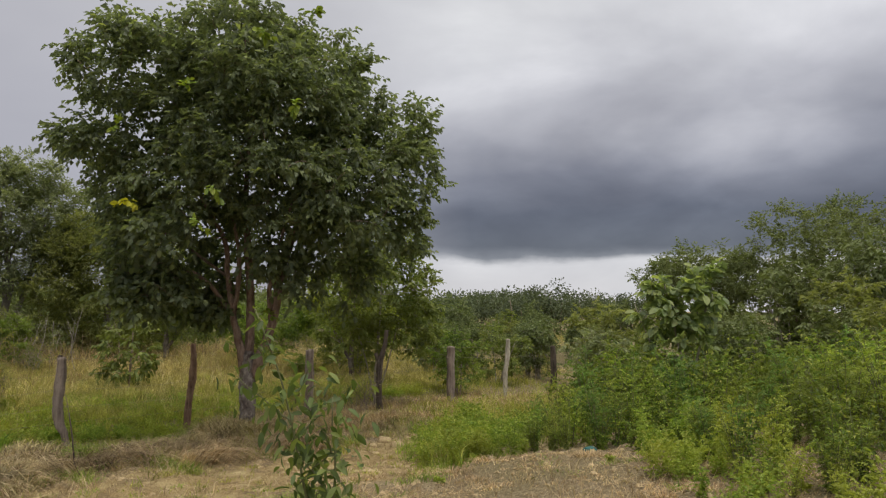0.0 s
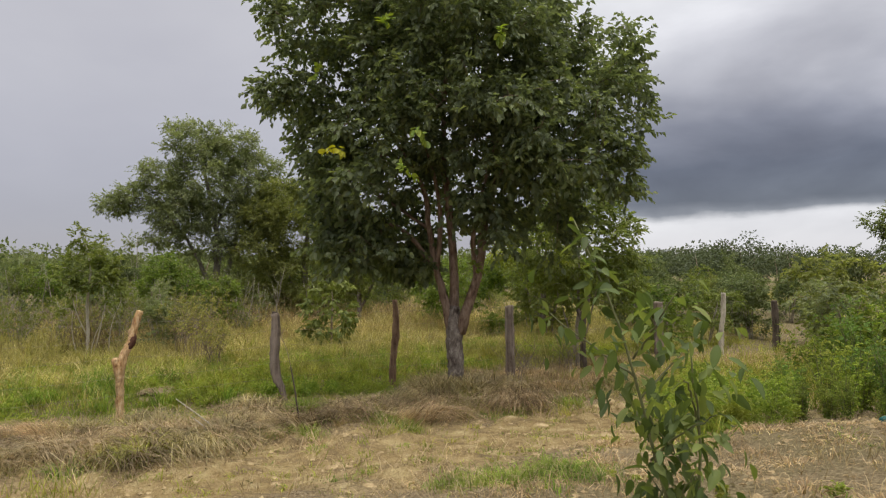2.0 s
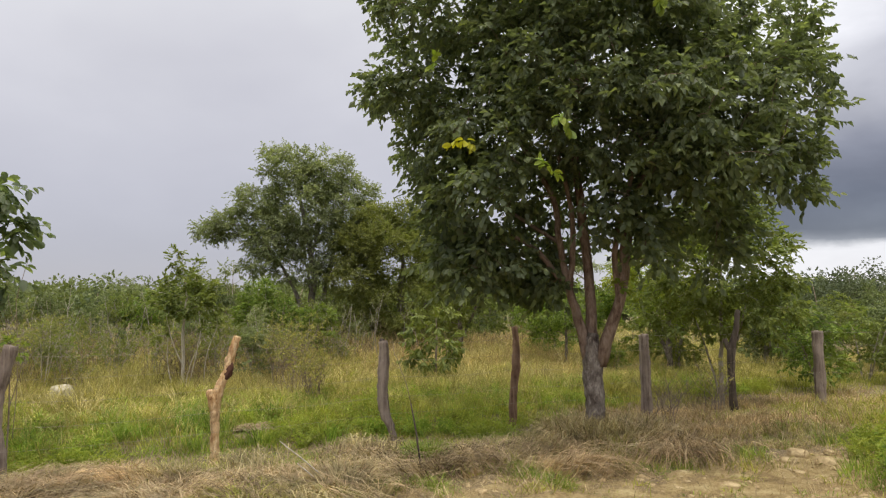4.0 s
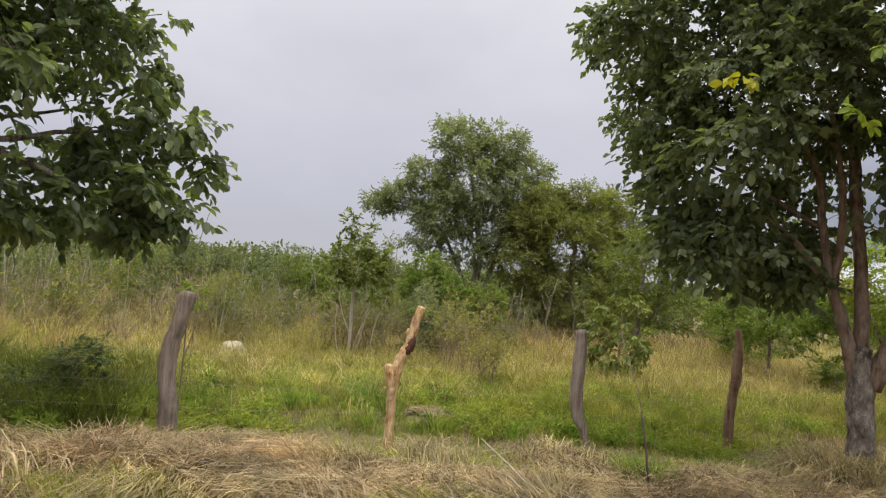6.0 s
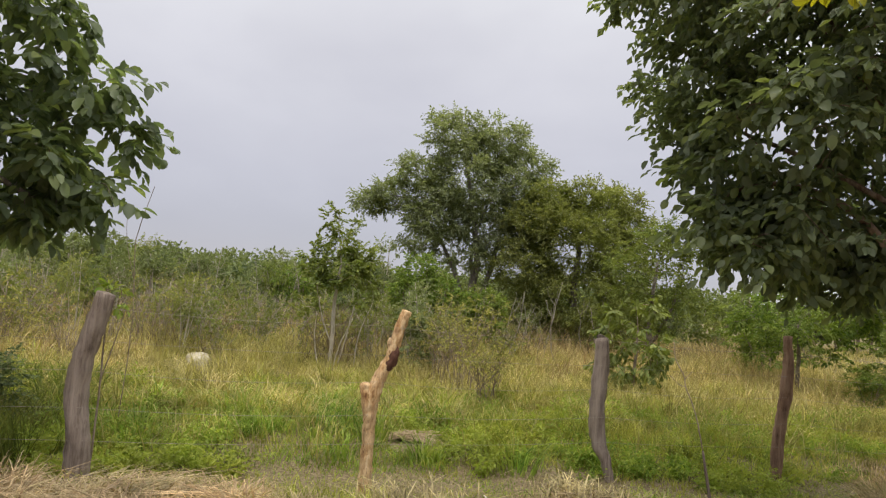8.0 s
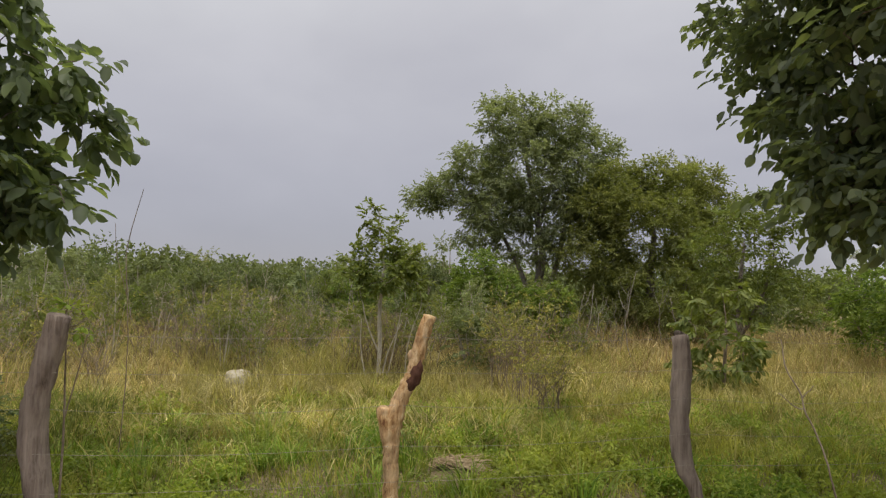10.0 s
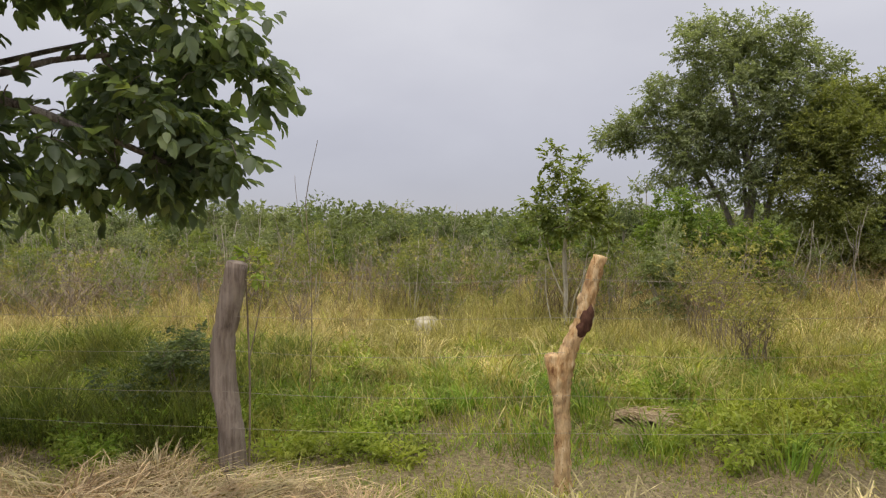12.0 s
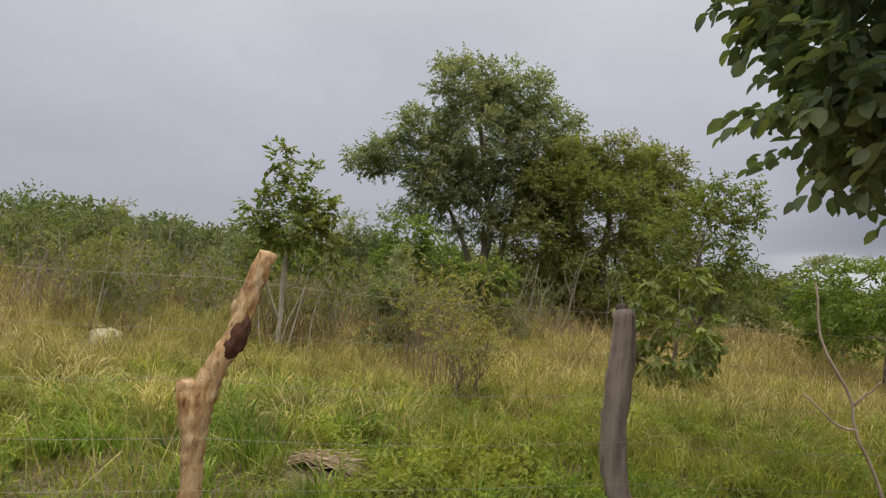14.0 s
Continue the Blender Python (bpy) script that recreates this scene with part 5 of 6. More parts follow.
def put(kind, x, y, size, turn, tall=1.0):
    m = pose(*on_ground(x, y), 0, 0, turn) @ Matrix.Diagonal((size, size, size * tall, 1))
    return copy_thing(KINDS[kind], m)


def scrub():
    r = np.random.default_rng(81)
    # belt at the back of the meadow
    for i in range(120):
        u = -26 + 52 * r.random()
        s = -12.5 - 12 * r.random()
        x, y = from_us(u, s)
        x, y = x + r.normal() * .8, y + r.normal() * .8
        put(int(r.integers(0, 6)), x, y, (.3 + .55 * r.random() ** 1.6) * (1 - .25 * step(-u, 2, 14)), 360 * r.random(), .75 + .45 * r.random())
    # single ones known by their place: kind, x, y, size, height factor
    meadow_side = [
        (4, -11.5, 18.4, .6, .8), (5, -11.35, 10.55, .52, .66),
        (3, .9, 22.6, .8, 1.0), (0, 2.2, 25.0, .8, 1.0), (3, -6.2, 26.8, .95, .75), (0, -3.4, 27.5, 1.0, .75),
        (3, -3.9, 23.6, .45, .8), (2, -2.4, 24.8, 1.0, .9), (4, 3.8, 27.0, .85, .9),
    ]
    track_side = [
        (2, 6.0, 25.0, 1.2, .9), (4, 8.0, 20.0, 1.0, .9), (5, 9.5, 18.4, 1.0, .85), (2, 11.5, 20.0, 1.3, .9),
        (0, 13.4, 17.5, 1.2, .9), (2, 10.2, 16.2, 1.0, .85), (4, 14.8, 20.5, 1.4, .9), (0, 7.0, 22.5, 1.1, .9),
        (1, 5.0, 22.0, 1.0, .8), (4, 7.2, 18.3, .9, .85), (4, 12.5, 21.5, 1.5, 1.1), (5, 16.0, 22.0, 1.6, 1.1),
        (4, 10.5, 22.5, 1.3, 1.1), (5, 14.0, 19.0, 1.3, 1.0), (4, 18.0, 24.0, 1.6, 1.1), (5, 11.6, 24.0, 1.4, 1.1),
    ]
    for k, x, y, size, tall in meadow_side + track_side:
        put(k, x, y, size, 360 * r.random(), tall)
    for i in range(46):
        x, y = -1 + 17 * r.random(), 24.5 + 16 * r.random()
        put((2, 4, 5, 4, 5, 0)[int(r.integers(0, 6))], x, y, (.7 + .55 * r.random()) * (.72 + .28 * step(x, 6, 10)), 360 * r.random(), .85 + .4 * r.random())
    for k in KINDS:
        for o in (*k.children_recursive, k):
            bpy.data.objects.remove(o)


scrub()


# ---- loose brush and saplings between the meadow and the scrub ----
def brush_kinds():
    """Low airy brush on many thin stems, and saplings with a thin pale stem and a small crown."""
    out = []
    for i in range(4):
        r = np.random.default_rng(230 + i)
        e = thing("brush", ("airy olive green brush on thin grey stems", "yellowing thin brush with small leaves", "dull green twiggy brush in dry grass", "brownish half-bare brush in dry grass")[i], "shrub", group="brush at the meadow's edge")
        P = []
        for k in range(13):
            a, l, h = 6.283 * r.random(), .25 + .45 * r.random(), .6 + .6 * r.random()
            p = curve([(.15 * math.cos(a), .15 * math.sin(a), -.05, .007), (.5 * l * math.cos(a), .5 * l * math.sin(a), h * .55, .006), (l * math.cos(a + .3), l * math.sin(a + .3), h, .002)], 8, .015, k)
            P.append(p)
            for q in (3, 4, 5, 6):
                c, b = p[q], 6.283 * r.random()
                P.append(curve([(*c[:3], .004), (c[0] + .1 * math.cos(b), c[1] + .1 * math.sin(b), c[2] + .1, .003), (c[0] + .2 * math.cos(b), c[1] + .2 * math.sin(b), c[2] + .22, .0015)], 4))
        v, q, t = tubes(P, 3)
        part("twig_work", mesh_from("twig_work", v, q, t, M_TWIG if i % 2 else M_BARK_PALE), e, kind="stuff")
        ends = np.concatenate([p[2:, :3] for p in P])
        ends = ends[r.random(len(ends)) < (.55, .4, .6, .2)[i]]
        part("foliage", leaf_mesh("foliage", *foliage(ends, 8, .085, .06, .03, r, np.array([0, 0, .3]), .2), (M_LEAF_OLIVE, M_LEAF_DRY, M_LEAF_MID, M_LEAF_DRY)[i], fine=False), e, kind="stuff")
        out.append(e)
    for i in range(4):
        r = np.random.default_rng(240 + i)
        h = 1.5 + .25 * i
        stems = [[(0, 0, -.05, .022), (.04 * r.normal(), .04 * r.normal(), h * .5, .02), (.1 * r.normal(), .1 * r.normal(), h, .008)]]
        for k in range(2 + i % 2):
            a = 6.283 * r.random()
            stems.append([(.05 * math.cos(a), .05 * math.sin(a), -.03, .012), (.18 * math.cos(a), .18 * math.sin(a), h * .4, .010), (.36 * math.cos(a), .36 * math.sin(a), h * .75, .005)])
        lobes = [(0, 0, h * .95, .34, .34, .25, 14), (.15, .1, h * .75, .4, .4, .2, 12), (-.2, 0, h * .62, .35, .35, .16, 8)]
        out.append(tree("sapling_tree", ("young green tree on a thin pale stem", "slim dull green sapling with bare lower stem", "slim olive sapling with bare lower stem", "young pale green tree on thin stems")[i], "sapling", (0, 0, -50), stems, lobes,
                        (M_LEAF_MID, M_LEAF_WOOD, M_LEAF_OLIVE, M_LEAF_PALE)[i], M_STEM, per=24, spread=.14, length=.085, width=.042, seed=250 + i, fine=False, group="saplings at the meadow's edge", stem_sides=5, twig_sides=3, shell=.4))
    for i in range(4):
        r = np.random.default_rng(270 + i)
        stems = [[(0, 0, -.05, .05), (.06 * r.normal(), .06 * r.normal(), 1.0, .042), (.15 * r.normal(), .15 * r.normal(), 2.3, .018)]]
        for k in range(3):
            a = 2.1 * k + r.random()
            stems.append([(.02, 0, .7 + .25 * k, .03), (.35 * math.cos(a), .35 * math.sin(a), 1.45 + .2 * k, .02), (.75 * math.cos(a), .75 * math.sin(a), 2.0 + .3 * k, .008)])
        lobes = [(0, 0, 2.5, .6, .6, .38, 26)]
        for k in range(5):
            a = 1.26 * k + r.random()
            lobes.append((.62 * math.cos(a), .62 * math.sin(a), 1.65 + .7 * r.random(), .45, .45, .26, 15))
        out.append(tree("scrub_tree", ("rounded dark green small tree in the scrub", "spreading green small tree in the scrub", "uneven dull green small tree in the scrub", "flat-crowned pale green small tree in the scrub")[i], "tree", (0, 0, -50), stems, lobes,
                        (M_LEAF_WOOD, M_LEAF_MID, M_LEAF_WOOD, M_LEAF_PALE)[i], M_BARK_PALE, per=32, spread=.17, length=.10, width=.05, seed=280 + i, fine=False, group="small trees of the scrub", stem_sides=6, twig_sides=3, shell=.4))
    return out


def brush_belt():
    r = np.random.default_rng(260)
    kinds = brush_kinds()
    for i in range(150):
        u = -17 + 25 * r.random()
        near = -6.6 - 2.4 * step(u, 5, 7.5) + .7 * float(waves(u, 0, 261, lo=.3, hi=.9))
        x, y = from_us(u, near - 6.0 * r.random() ** 1.3)
        k = .6 + .6 * r.random()
        copy_thing(kinds[int(r.integers(0, 4))], pose(*on_ground(x, y, -.02), 0, 0, 360 * r.random()) @ Matrix.Diagonal((k, k, k * (.85 + .4 * r.random()), 1)))
    for i in range(76):
        u = -20 + 29 * r.random()
        near = -7.4 - 3.0 * step(u, 5, 7.5)
        far = r.random()
        x, y = from_us(u, near - 12 * far)
        k = (.5 + .4 * r.random()) * (1 + .35 * far)
        copy_thing(kinds[4 + int(r.integers(0, 4))], pose(*on_ground(x, y, -.02), r.normal() * 4, r.normal() * 4, 360 * r.random()) @ Matrix.Diagonal((k, k, k * (.85 + .4 * r.random()), 1)))
    for i in range(54):
        u, far = -34 + 46 * r.random(), r.random() ** .8
        x, y = from_us(u, -11.5 - 22 * far)
        k = (.5 + .34 * r.random()) * (1 + .4 * far)
        copy_thing(kinds[8 + int(r.integers(0, 4))], pose(*on_ground(x, y, -.03), 0, 0, 360 * r.random()) @ Matrix.Diagonal((k, k, k * (.85 + .3 * r.random()), 1)))
    for k in kinds:
        for o in (*k.children_recursive, k):
            bpy.data.objects.remove(o)


brush_belt()


# ---- far woodland ----
def woodland():
    r = np.random.default_rng(91)
    pale_wood, dark_wood, trunks = [], [], []
    n = 900
    for i in range(n):
        u, dist = -90 + 220 * r.random(), 26 + 130 * r.random() ** 1.6
        x, y = from_us(u * (.4 + dist / 120), -dist)
        g = float(ground_z(x, y))
        h = (1.6 + 1.7 * r.random() + dist * .015) * (1 + .25 * step(dist, 50, 90)) * (1 + .4 * step(x, -4, 12))
        if r.random() < .06:
            h *= 1.35 if x < -3 else 1.1
        w = h * (.32 + .15 * r.random())
        m = 360 if dist < 60 else 210
        size = .165 + dist * .0037
        lob = [(r.normal() * w * .5, r.normal() * w * .5, h * (.45 + .4 * r.random()), w * (.5 + .3 * r.random())) for _ in range(5)]
        k = r.integers(0, 5, m)
        c = np.array([(a, b, z) for a, b, z, _ in lob])[k]
        q = np.array([q for *_, q in lob])[k][:, None]
        d = unit(r.standard_normal((m, 3)))
        p = c + d * q * (.25 + .7 * r.random((m, 1)) ** .6) * [1, 1, .7]
        p[:, 2] = np.maximum(p[:, 2], .15)
        l = size * (.7 + .6 * r.random(m))
        rows = (p + [x, y, g], d + r.standard_normal((m, 3)) * .6, r.standard_normal((m, 3)) * .6 + d * .4 + [0, 0, .7], l, l * .62)
        # trees right of about x = -3 get the darker leaf colour
        (dark_wood if x > -3 + 2 * r.normal() else pale_wood).append(rows)
        trunks.append([(x, y, g - .1, .05), (x + .1 * r.normal(), y, g + h * .4, .04), (x + .2 * r.normal(), y, g + h * .75, .02)])
    e = thing("far_woodland", "low green dry woodland reaching to the horizon", "woodland", kind="stuff")
    for rows, mat in ((pale_wood, M_LEAF_WOOD), (dark_wood, M_LEAF_WOOD_DARK)):
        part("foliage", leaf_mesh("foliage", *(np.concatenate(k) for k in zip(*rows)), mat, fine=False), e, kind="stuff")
    v, q, t = tubes(trunks, 4)
    part("wood", mesh_from("wood", v, q, t, M_TWIG, True), e, kind="stuff")


woodland()


# ---- fence ----
def wood_post(name, path, mat, label, parent, sides=20, n=34, rough=.035, seed=0, ridge=.065):
    p = curve(path, n, .003, seed)
    v, q, t = tubes([p], sides, rough, seed, ridge)
    return part(name, mesh_from(name, v, q, t, mat, True), parent, label)


def fence():
    f = thing("wire_fence", "barbed wire fence on crooked wooden posts beside a dirt track", "fence")
    z = lambda x, y: float(ground_z(x, y)) - .08
    a, b, c, d = z(-9.4, 10.4), z(-7.75, 12.1), z(-6.3, 14.6), z(-4.75, 16.4)
    wood_post("post", [(-11.9, 7.95, z(-11.9, 7.95), .075), (-11.9, 7.98, .35, .072), (-11.9, 7.965, .79, .068), (-11.9, 7.94, 1.34, .066), (-11.89, 7.87, 1.89, .06)], M_POST_RED, "reddish brown rough wooden post", f, seed=1)
    wood_post("post", [(-9.40, 10.445, a, .098), (-9.405, 10.425, .22, .098), (-9.43, 10.385, .5, .092), (-9.415, 10.372, .84, .088), (-9.352, 10.408, 1.14, .086), (-9.278, 10.445, 1.47, .07)], M_POST_GREY, "weathered grey bent wooden post", f, seed=2)
    pb = wood_post("post", [(-7.830, 12.340, b, .060), (-7.830, 12.345, .25, .056), (-7.832, 12.335, .57, .062), (-7.805, 12.365, .79, .064), (-7.737, 12.457, 1.05, .056), (-7.702, 12.502, 1.28, .054), (-7.662, 12.56, 1.51, .047)],
                   M_POST_PALE, "crooked debarked orange-tan branch post with a fork stub", f, n=60, rough=.085, seed=3, ridge=.045)
    wood_post("fork_stub", [(-7.845, 12.325, .50, .05), (-7.865, 12.300, .66, .052), (-7.880, 12.285, .79, .046)], M_POST_PALE, "", pb, n=10, seed=4)
    wood_post("nub", [(-7.720, 12.480, 1.12, .03), (-7.752, 12.452, 1.19, .03), (-7.748, 12.465, 1.235, .016)], M_POST_PALE, "", pb, n=8, rough=.08, seed=15)
    wood_post("nub", [(-7.775, 12.410, .88, .02), (-7.802, 12.385, .92, .022), (-7.802, 12.385, .945, .012)], M_POST_PALE, "", pb, n=8, rough=.08, seed=16)
    wood_post("knot_hollow", [(-7.742, 12.403, .91, .012), (-7.712, 12.430, .98, .044), (-7.690, 12.462, 1.08, .046), (-7.682, 12.485, 1.17, .012)], M_HOLLOW, "dark burnt knot hollow", pb, n=12, rough=.08, seed=5)
    pc = wood_post("post", [(-6.20, 14.62, c, .055), (-6.27, 14.59, .04, .062), (-6.345, 14.565, .22, .075), (-6.385, 14.55, .48, .086), (-6.375, 14.552, .8, .085), (-6.36, 14.557, 1.12, .08), (-6.375, 14.553, 1.365, .074)], M_POST_GREY, "weathered grey wooden post bent at its foot", f, seed=6)
    wood_post("hollow_top", [(-6.375, 14.553, 1.36, .052), (-6.375, 14.553, 1.388, .05)], M_POST_DARK, "dark hollow top", pc, n=4, seed=7)
    wood_post("post", [(-4.78, 16.42, d, .07), (-4.76, 16.42, .3, .068), (-4.70, 16.40, .8, .07), (-4.68, 16.38, 1.2, .062), (-4.70, 16.37, 1.55, .05)], M_POST_RED, "thin reddish brown knotty post", f, seed=8)
    wood_post("post", [(-2.65, 18.2, z(-2.65, 18.2), .10), (-2.66, 18.2, .7, .095), (-2.68, 18.2, 1.36, .09)], M_POST_GREY, "stout grey wooden post", f, seed=9)
    pk = wood_post("post", [(-1.1, 19.0, z(-1.1, 19), .075), (-1.14, 19.0, .6, .07), (-1.12, 19.0, 1.05, .07), (-1.02, 19.0, 1.45, .055), (-.98, 19.0, 1.8, .045)], M_POST_DARK, "dark forked wooden post", f, seed=10)
    wood_post("fork_stub", [(-1.12, 19.0, .95, .05), (-1.2, 19.0, 1.15, .045), (-1.24, 19.0, 1.25, .04)], M_POST_DARK, "", pk, n=8, seed=11)
    wood_post("post", [(.6, 20.8, z(.6, 20.8), .11), (.6, 20.8, .7, .105), (.6, 20.8, 1.35, .10)], M_POST_GREY, "stout grey wooden post", f, seed=12)
    wood_post("post", [(2.1, 21.3, z(2.1, 21.3), .06), (2.1, 21.3, .6, .06), (2.16, 21.3, 1.0, .06), (2.18, 21.3, 1.55, .055)], M_STEM, "pale peeled wooden post", f, seed=13)
    wood_post("post", [(3.7, 23.0, z(3.7, 23), .09), (3.7, 23, .7, .085), (3.68, 23, 1.3, .08)], M_POST_DARK, "short dark wooden post", f, seed=14)
    line = [(-17.5, 1.5), (-14.2, 5.2), (-11.95, 7.98), (-9.40, 10.40), (-7.83, 12.35), (-6.34, 14.56), (-4.71, 16.4), (-2.66, 18.2), (-1.12, 19.0), (.6, 20.8), (2.15, 21.3), (3.7, 23.0)]
    for k, h in enumerate((.20, .47, .78, 1.03, 1.31)):
        pts = []
        for (x0, y0), (x1, y1) in zip(line, line[1:]):
            for q in np.linspace(0, 1, 9)[:-1]:
                x, y = x0 + (x1 - x0) * q, y0 + (y1 - y0) * q
                pts.append((x + .07 * UY, y - .07 * UX, h + .04 - .05 * 4 * q * (1 - q) * (.4 + .3 * (k % 3)), .0015))
        v, q, t = tubes([pts], 5)
        part("wire", mesh_from("wire", v, q, t, M_WIRE), f)
    g = thing("old_fence", "two leaning posts of an old fence in the scrub", "fence")
    for (x, y), h, mat, label in (((-21.4, 9.2), 1.35, M_POST_RED, "reddish brown post"), ((-22.6, 10.7), 1.15, M_BARK_PALE, "pale grey leaning post")):
        w = float(ground_z(x, y))
        wood_post("post", [(x, y, w - .05, .07), (x + .03, y + .02, w + h * .5, .068), (x + .02, y + .1 * (h < 1.2), w + h, .06)], mat, label, g, n=8, seed=int(h * 50))


fence()


# ---- plants and things near the track ----
def young_plant():
    r = np.random.default_rng(101)
    at = on_ground(-.32, 5.9)
    e = thing("sapling", "thin leafy green sapling beside the dirt track", "sapling", at)
    stems = [[(0.16, -.02, 0, .012), (.10, .0, .30, .010), (.02, .0, .70, .0075), (-.10, .0, 1.15, .005), (-.19, .0, 1.43, .004), (-.29, 0, 1.68, .0025)],
             [(.09, 0, .32, .008), (.14, .02, .62, .0065), (.15, .03, .95, .005), (.12, .03, 1.22, .0025)]]
    for k in range(11):
        a, z0, l = k * 2.4 + .4 * r.random(), .40 + .075 * k, .18 + .16 * r.random()
        x0 = (.14 if k % 3 == 1 and z0 < 1.1 else .09 - .15 * z0)
        stems.append([(x0, 0, z0, .005), (x0 + .5 * l * math.cos(a), .5 * l * math.sin(a), z0 + .12, .0035), (x0 + l * math.cos(a), l * math.sin(a), z0 + .16 + .1 * r.random(), .002)])
    paths = [curve(s, 12, .004, i) for i, s in enumerate(stems)]
    for i, p in enumerate(paths):
        v, q, t = tubes([p], 7)
        part("stem" if i == 0 else "branch", mesh_from("stem", v, q, t, M_GREENSTEM, True), e)
    sizes = ((.074, M_SAPLING), (.088, M_SAPLING), (.058, M_SAPLING), (.05, M_LEAF_LIME))
    kinds = [leaf_mesh("leaf", np.zeros((1, 3)), np.array([[1, 0, 0]]), np.array([[0, 0, 1.0]]), [l], [l * .42], m, .18, .3) for l, m in sizes]
    rest = []
    for i, p in enumerate(paths):
        for k in range((90, 54)[i] if i < 2 else 26):
            f = min(1.0, (.32 if i == 0 else .3) + .7 * r.random())
            j = f * (len(p) - 1)
            a, b = p[int(j)], p[min(int(j) + 1, len(p) - 1)]
            c = a + (b - a) * (j - int(j))
            w = Vector(c[:3]) + Vector((r.normal(), r.normal(), r.normal())) * (.07 if f < .85 or i else .03)
            m = pose(*w, r.normal() * 28, 32 + r.normal() * 26, 360 * r.random())
            if k % 2:
                part("leaf", kinds[3 if (i == 0 and f > .93) else int(r.integers(0, 3))], e).matrix_local = m
            else:
                rest.append((w, m.col[0][:3], m.col[2][:3], .056 + .034 * r.random()))
    P, D, N = (np.array([q[k] for q in rest]) for k in range(3))
    L = np.array([q[3] for q in rest])
    part("foliage", leaf_mesh("foliage", P, D, N, L, L * .42, M_SAPLING, .18, .3), e, kind="stuff")


young_plant()


def weed_kinds():
    out = []
    for i in range(4):
        r = np.random.default_rng(120 + i)
        e = thing("weed_plant", ("leafy green upright weed beside the track", "dense yellow-green weed beside the track", "tall green herb with small leaves beside the track", "bushy fresh green herb beside the track")[i], "weed", group="roadside weeds")
        paths = []
        for k in range(10):
            a, l = r.random() * 6.283, .10 + .26 * r.random()
            h = .45 + .65 * r.random()
            paths.append(curve([(.04 * math.cos(a), .04 * math.sin(a), 0, .006), (.5 * l * math.cos(a), .5 * l * math.sin(a), h * .6, .005), (l * math.cos(a), l * math.sin(a), h, .002)], 8))
        v, q, t = tubes(paths, 4)
        part("stalk_tuft", mesh_from("stalk_tuft", v, q, t, M_GREENSTEM), e, kind="stuff")
        c = np.concatenate([p[1:, :3] for p in paths])
        leaves = foliage(c, 15, .06, .048 + .02 * (i == 3), .027, r, np.array([0, 0, .3]), .1, run=6)
        part("foliage", leaf_mesh("foliage", *leaves, (M_ROADWEED, M_WEED, M_WEED_DEEP, M_ROADWEED)[i], fine=False), e, kind="stuff")
        out.append((e, leaves))
    return out


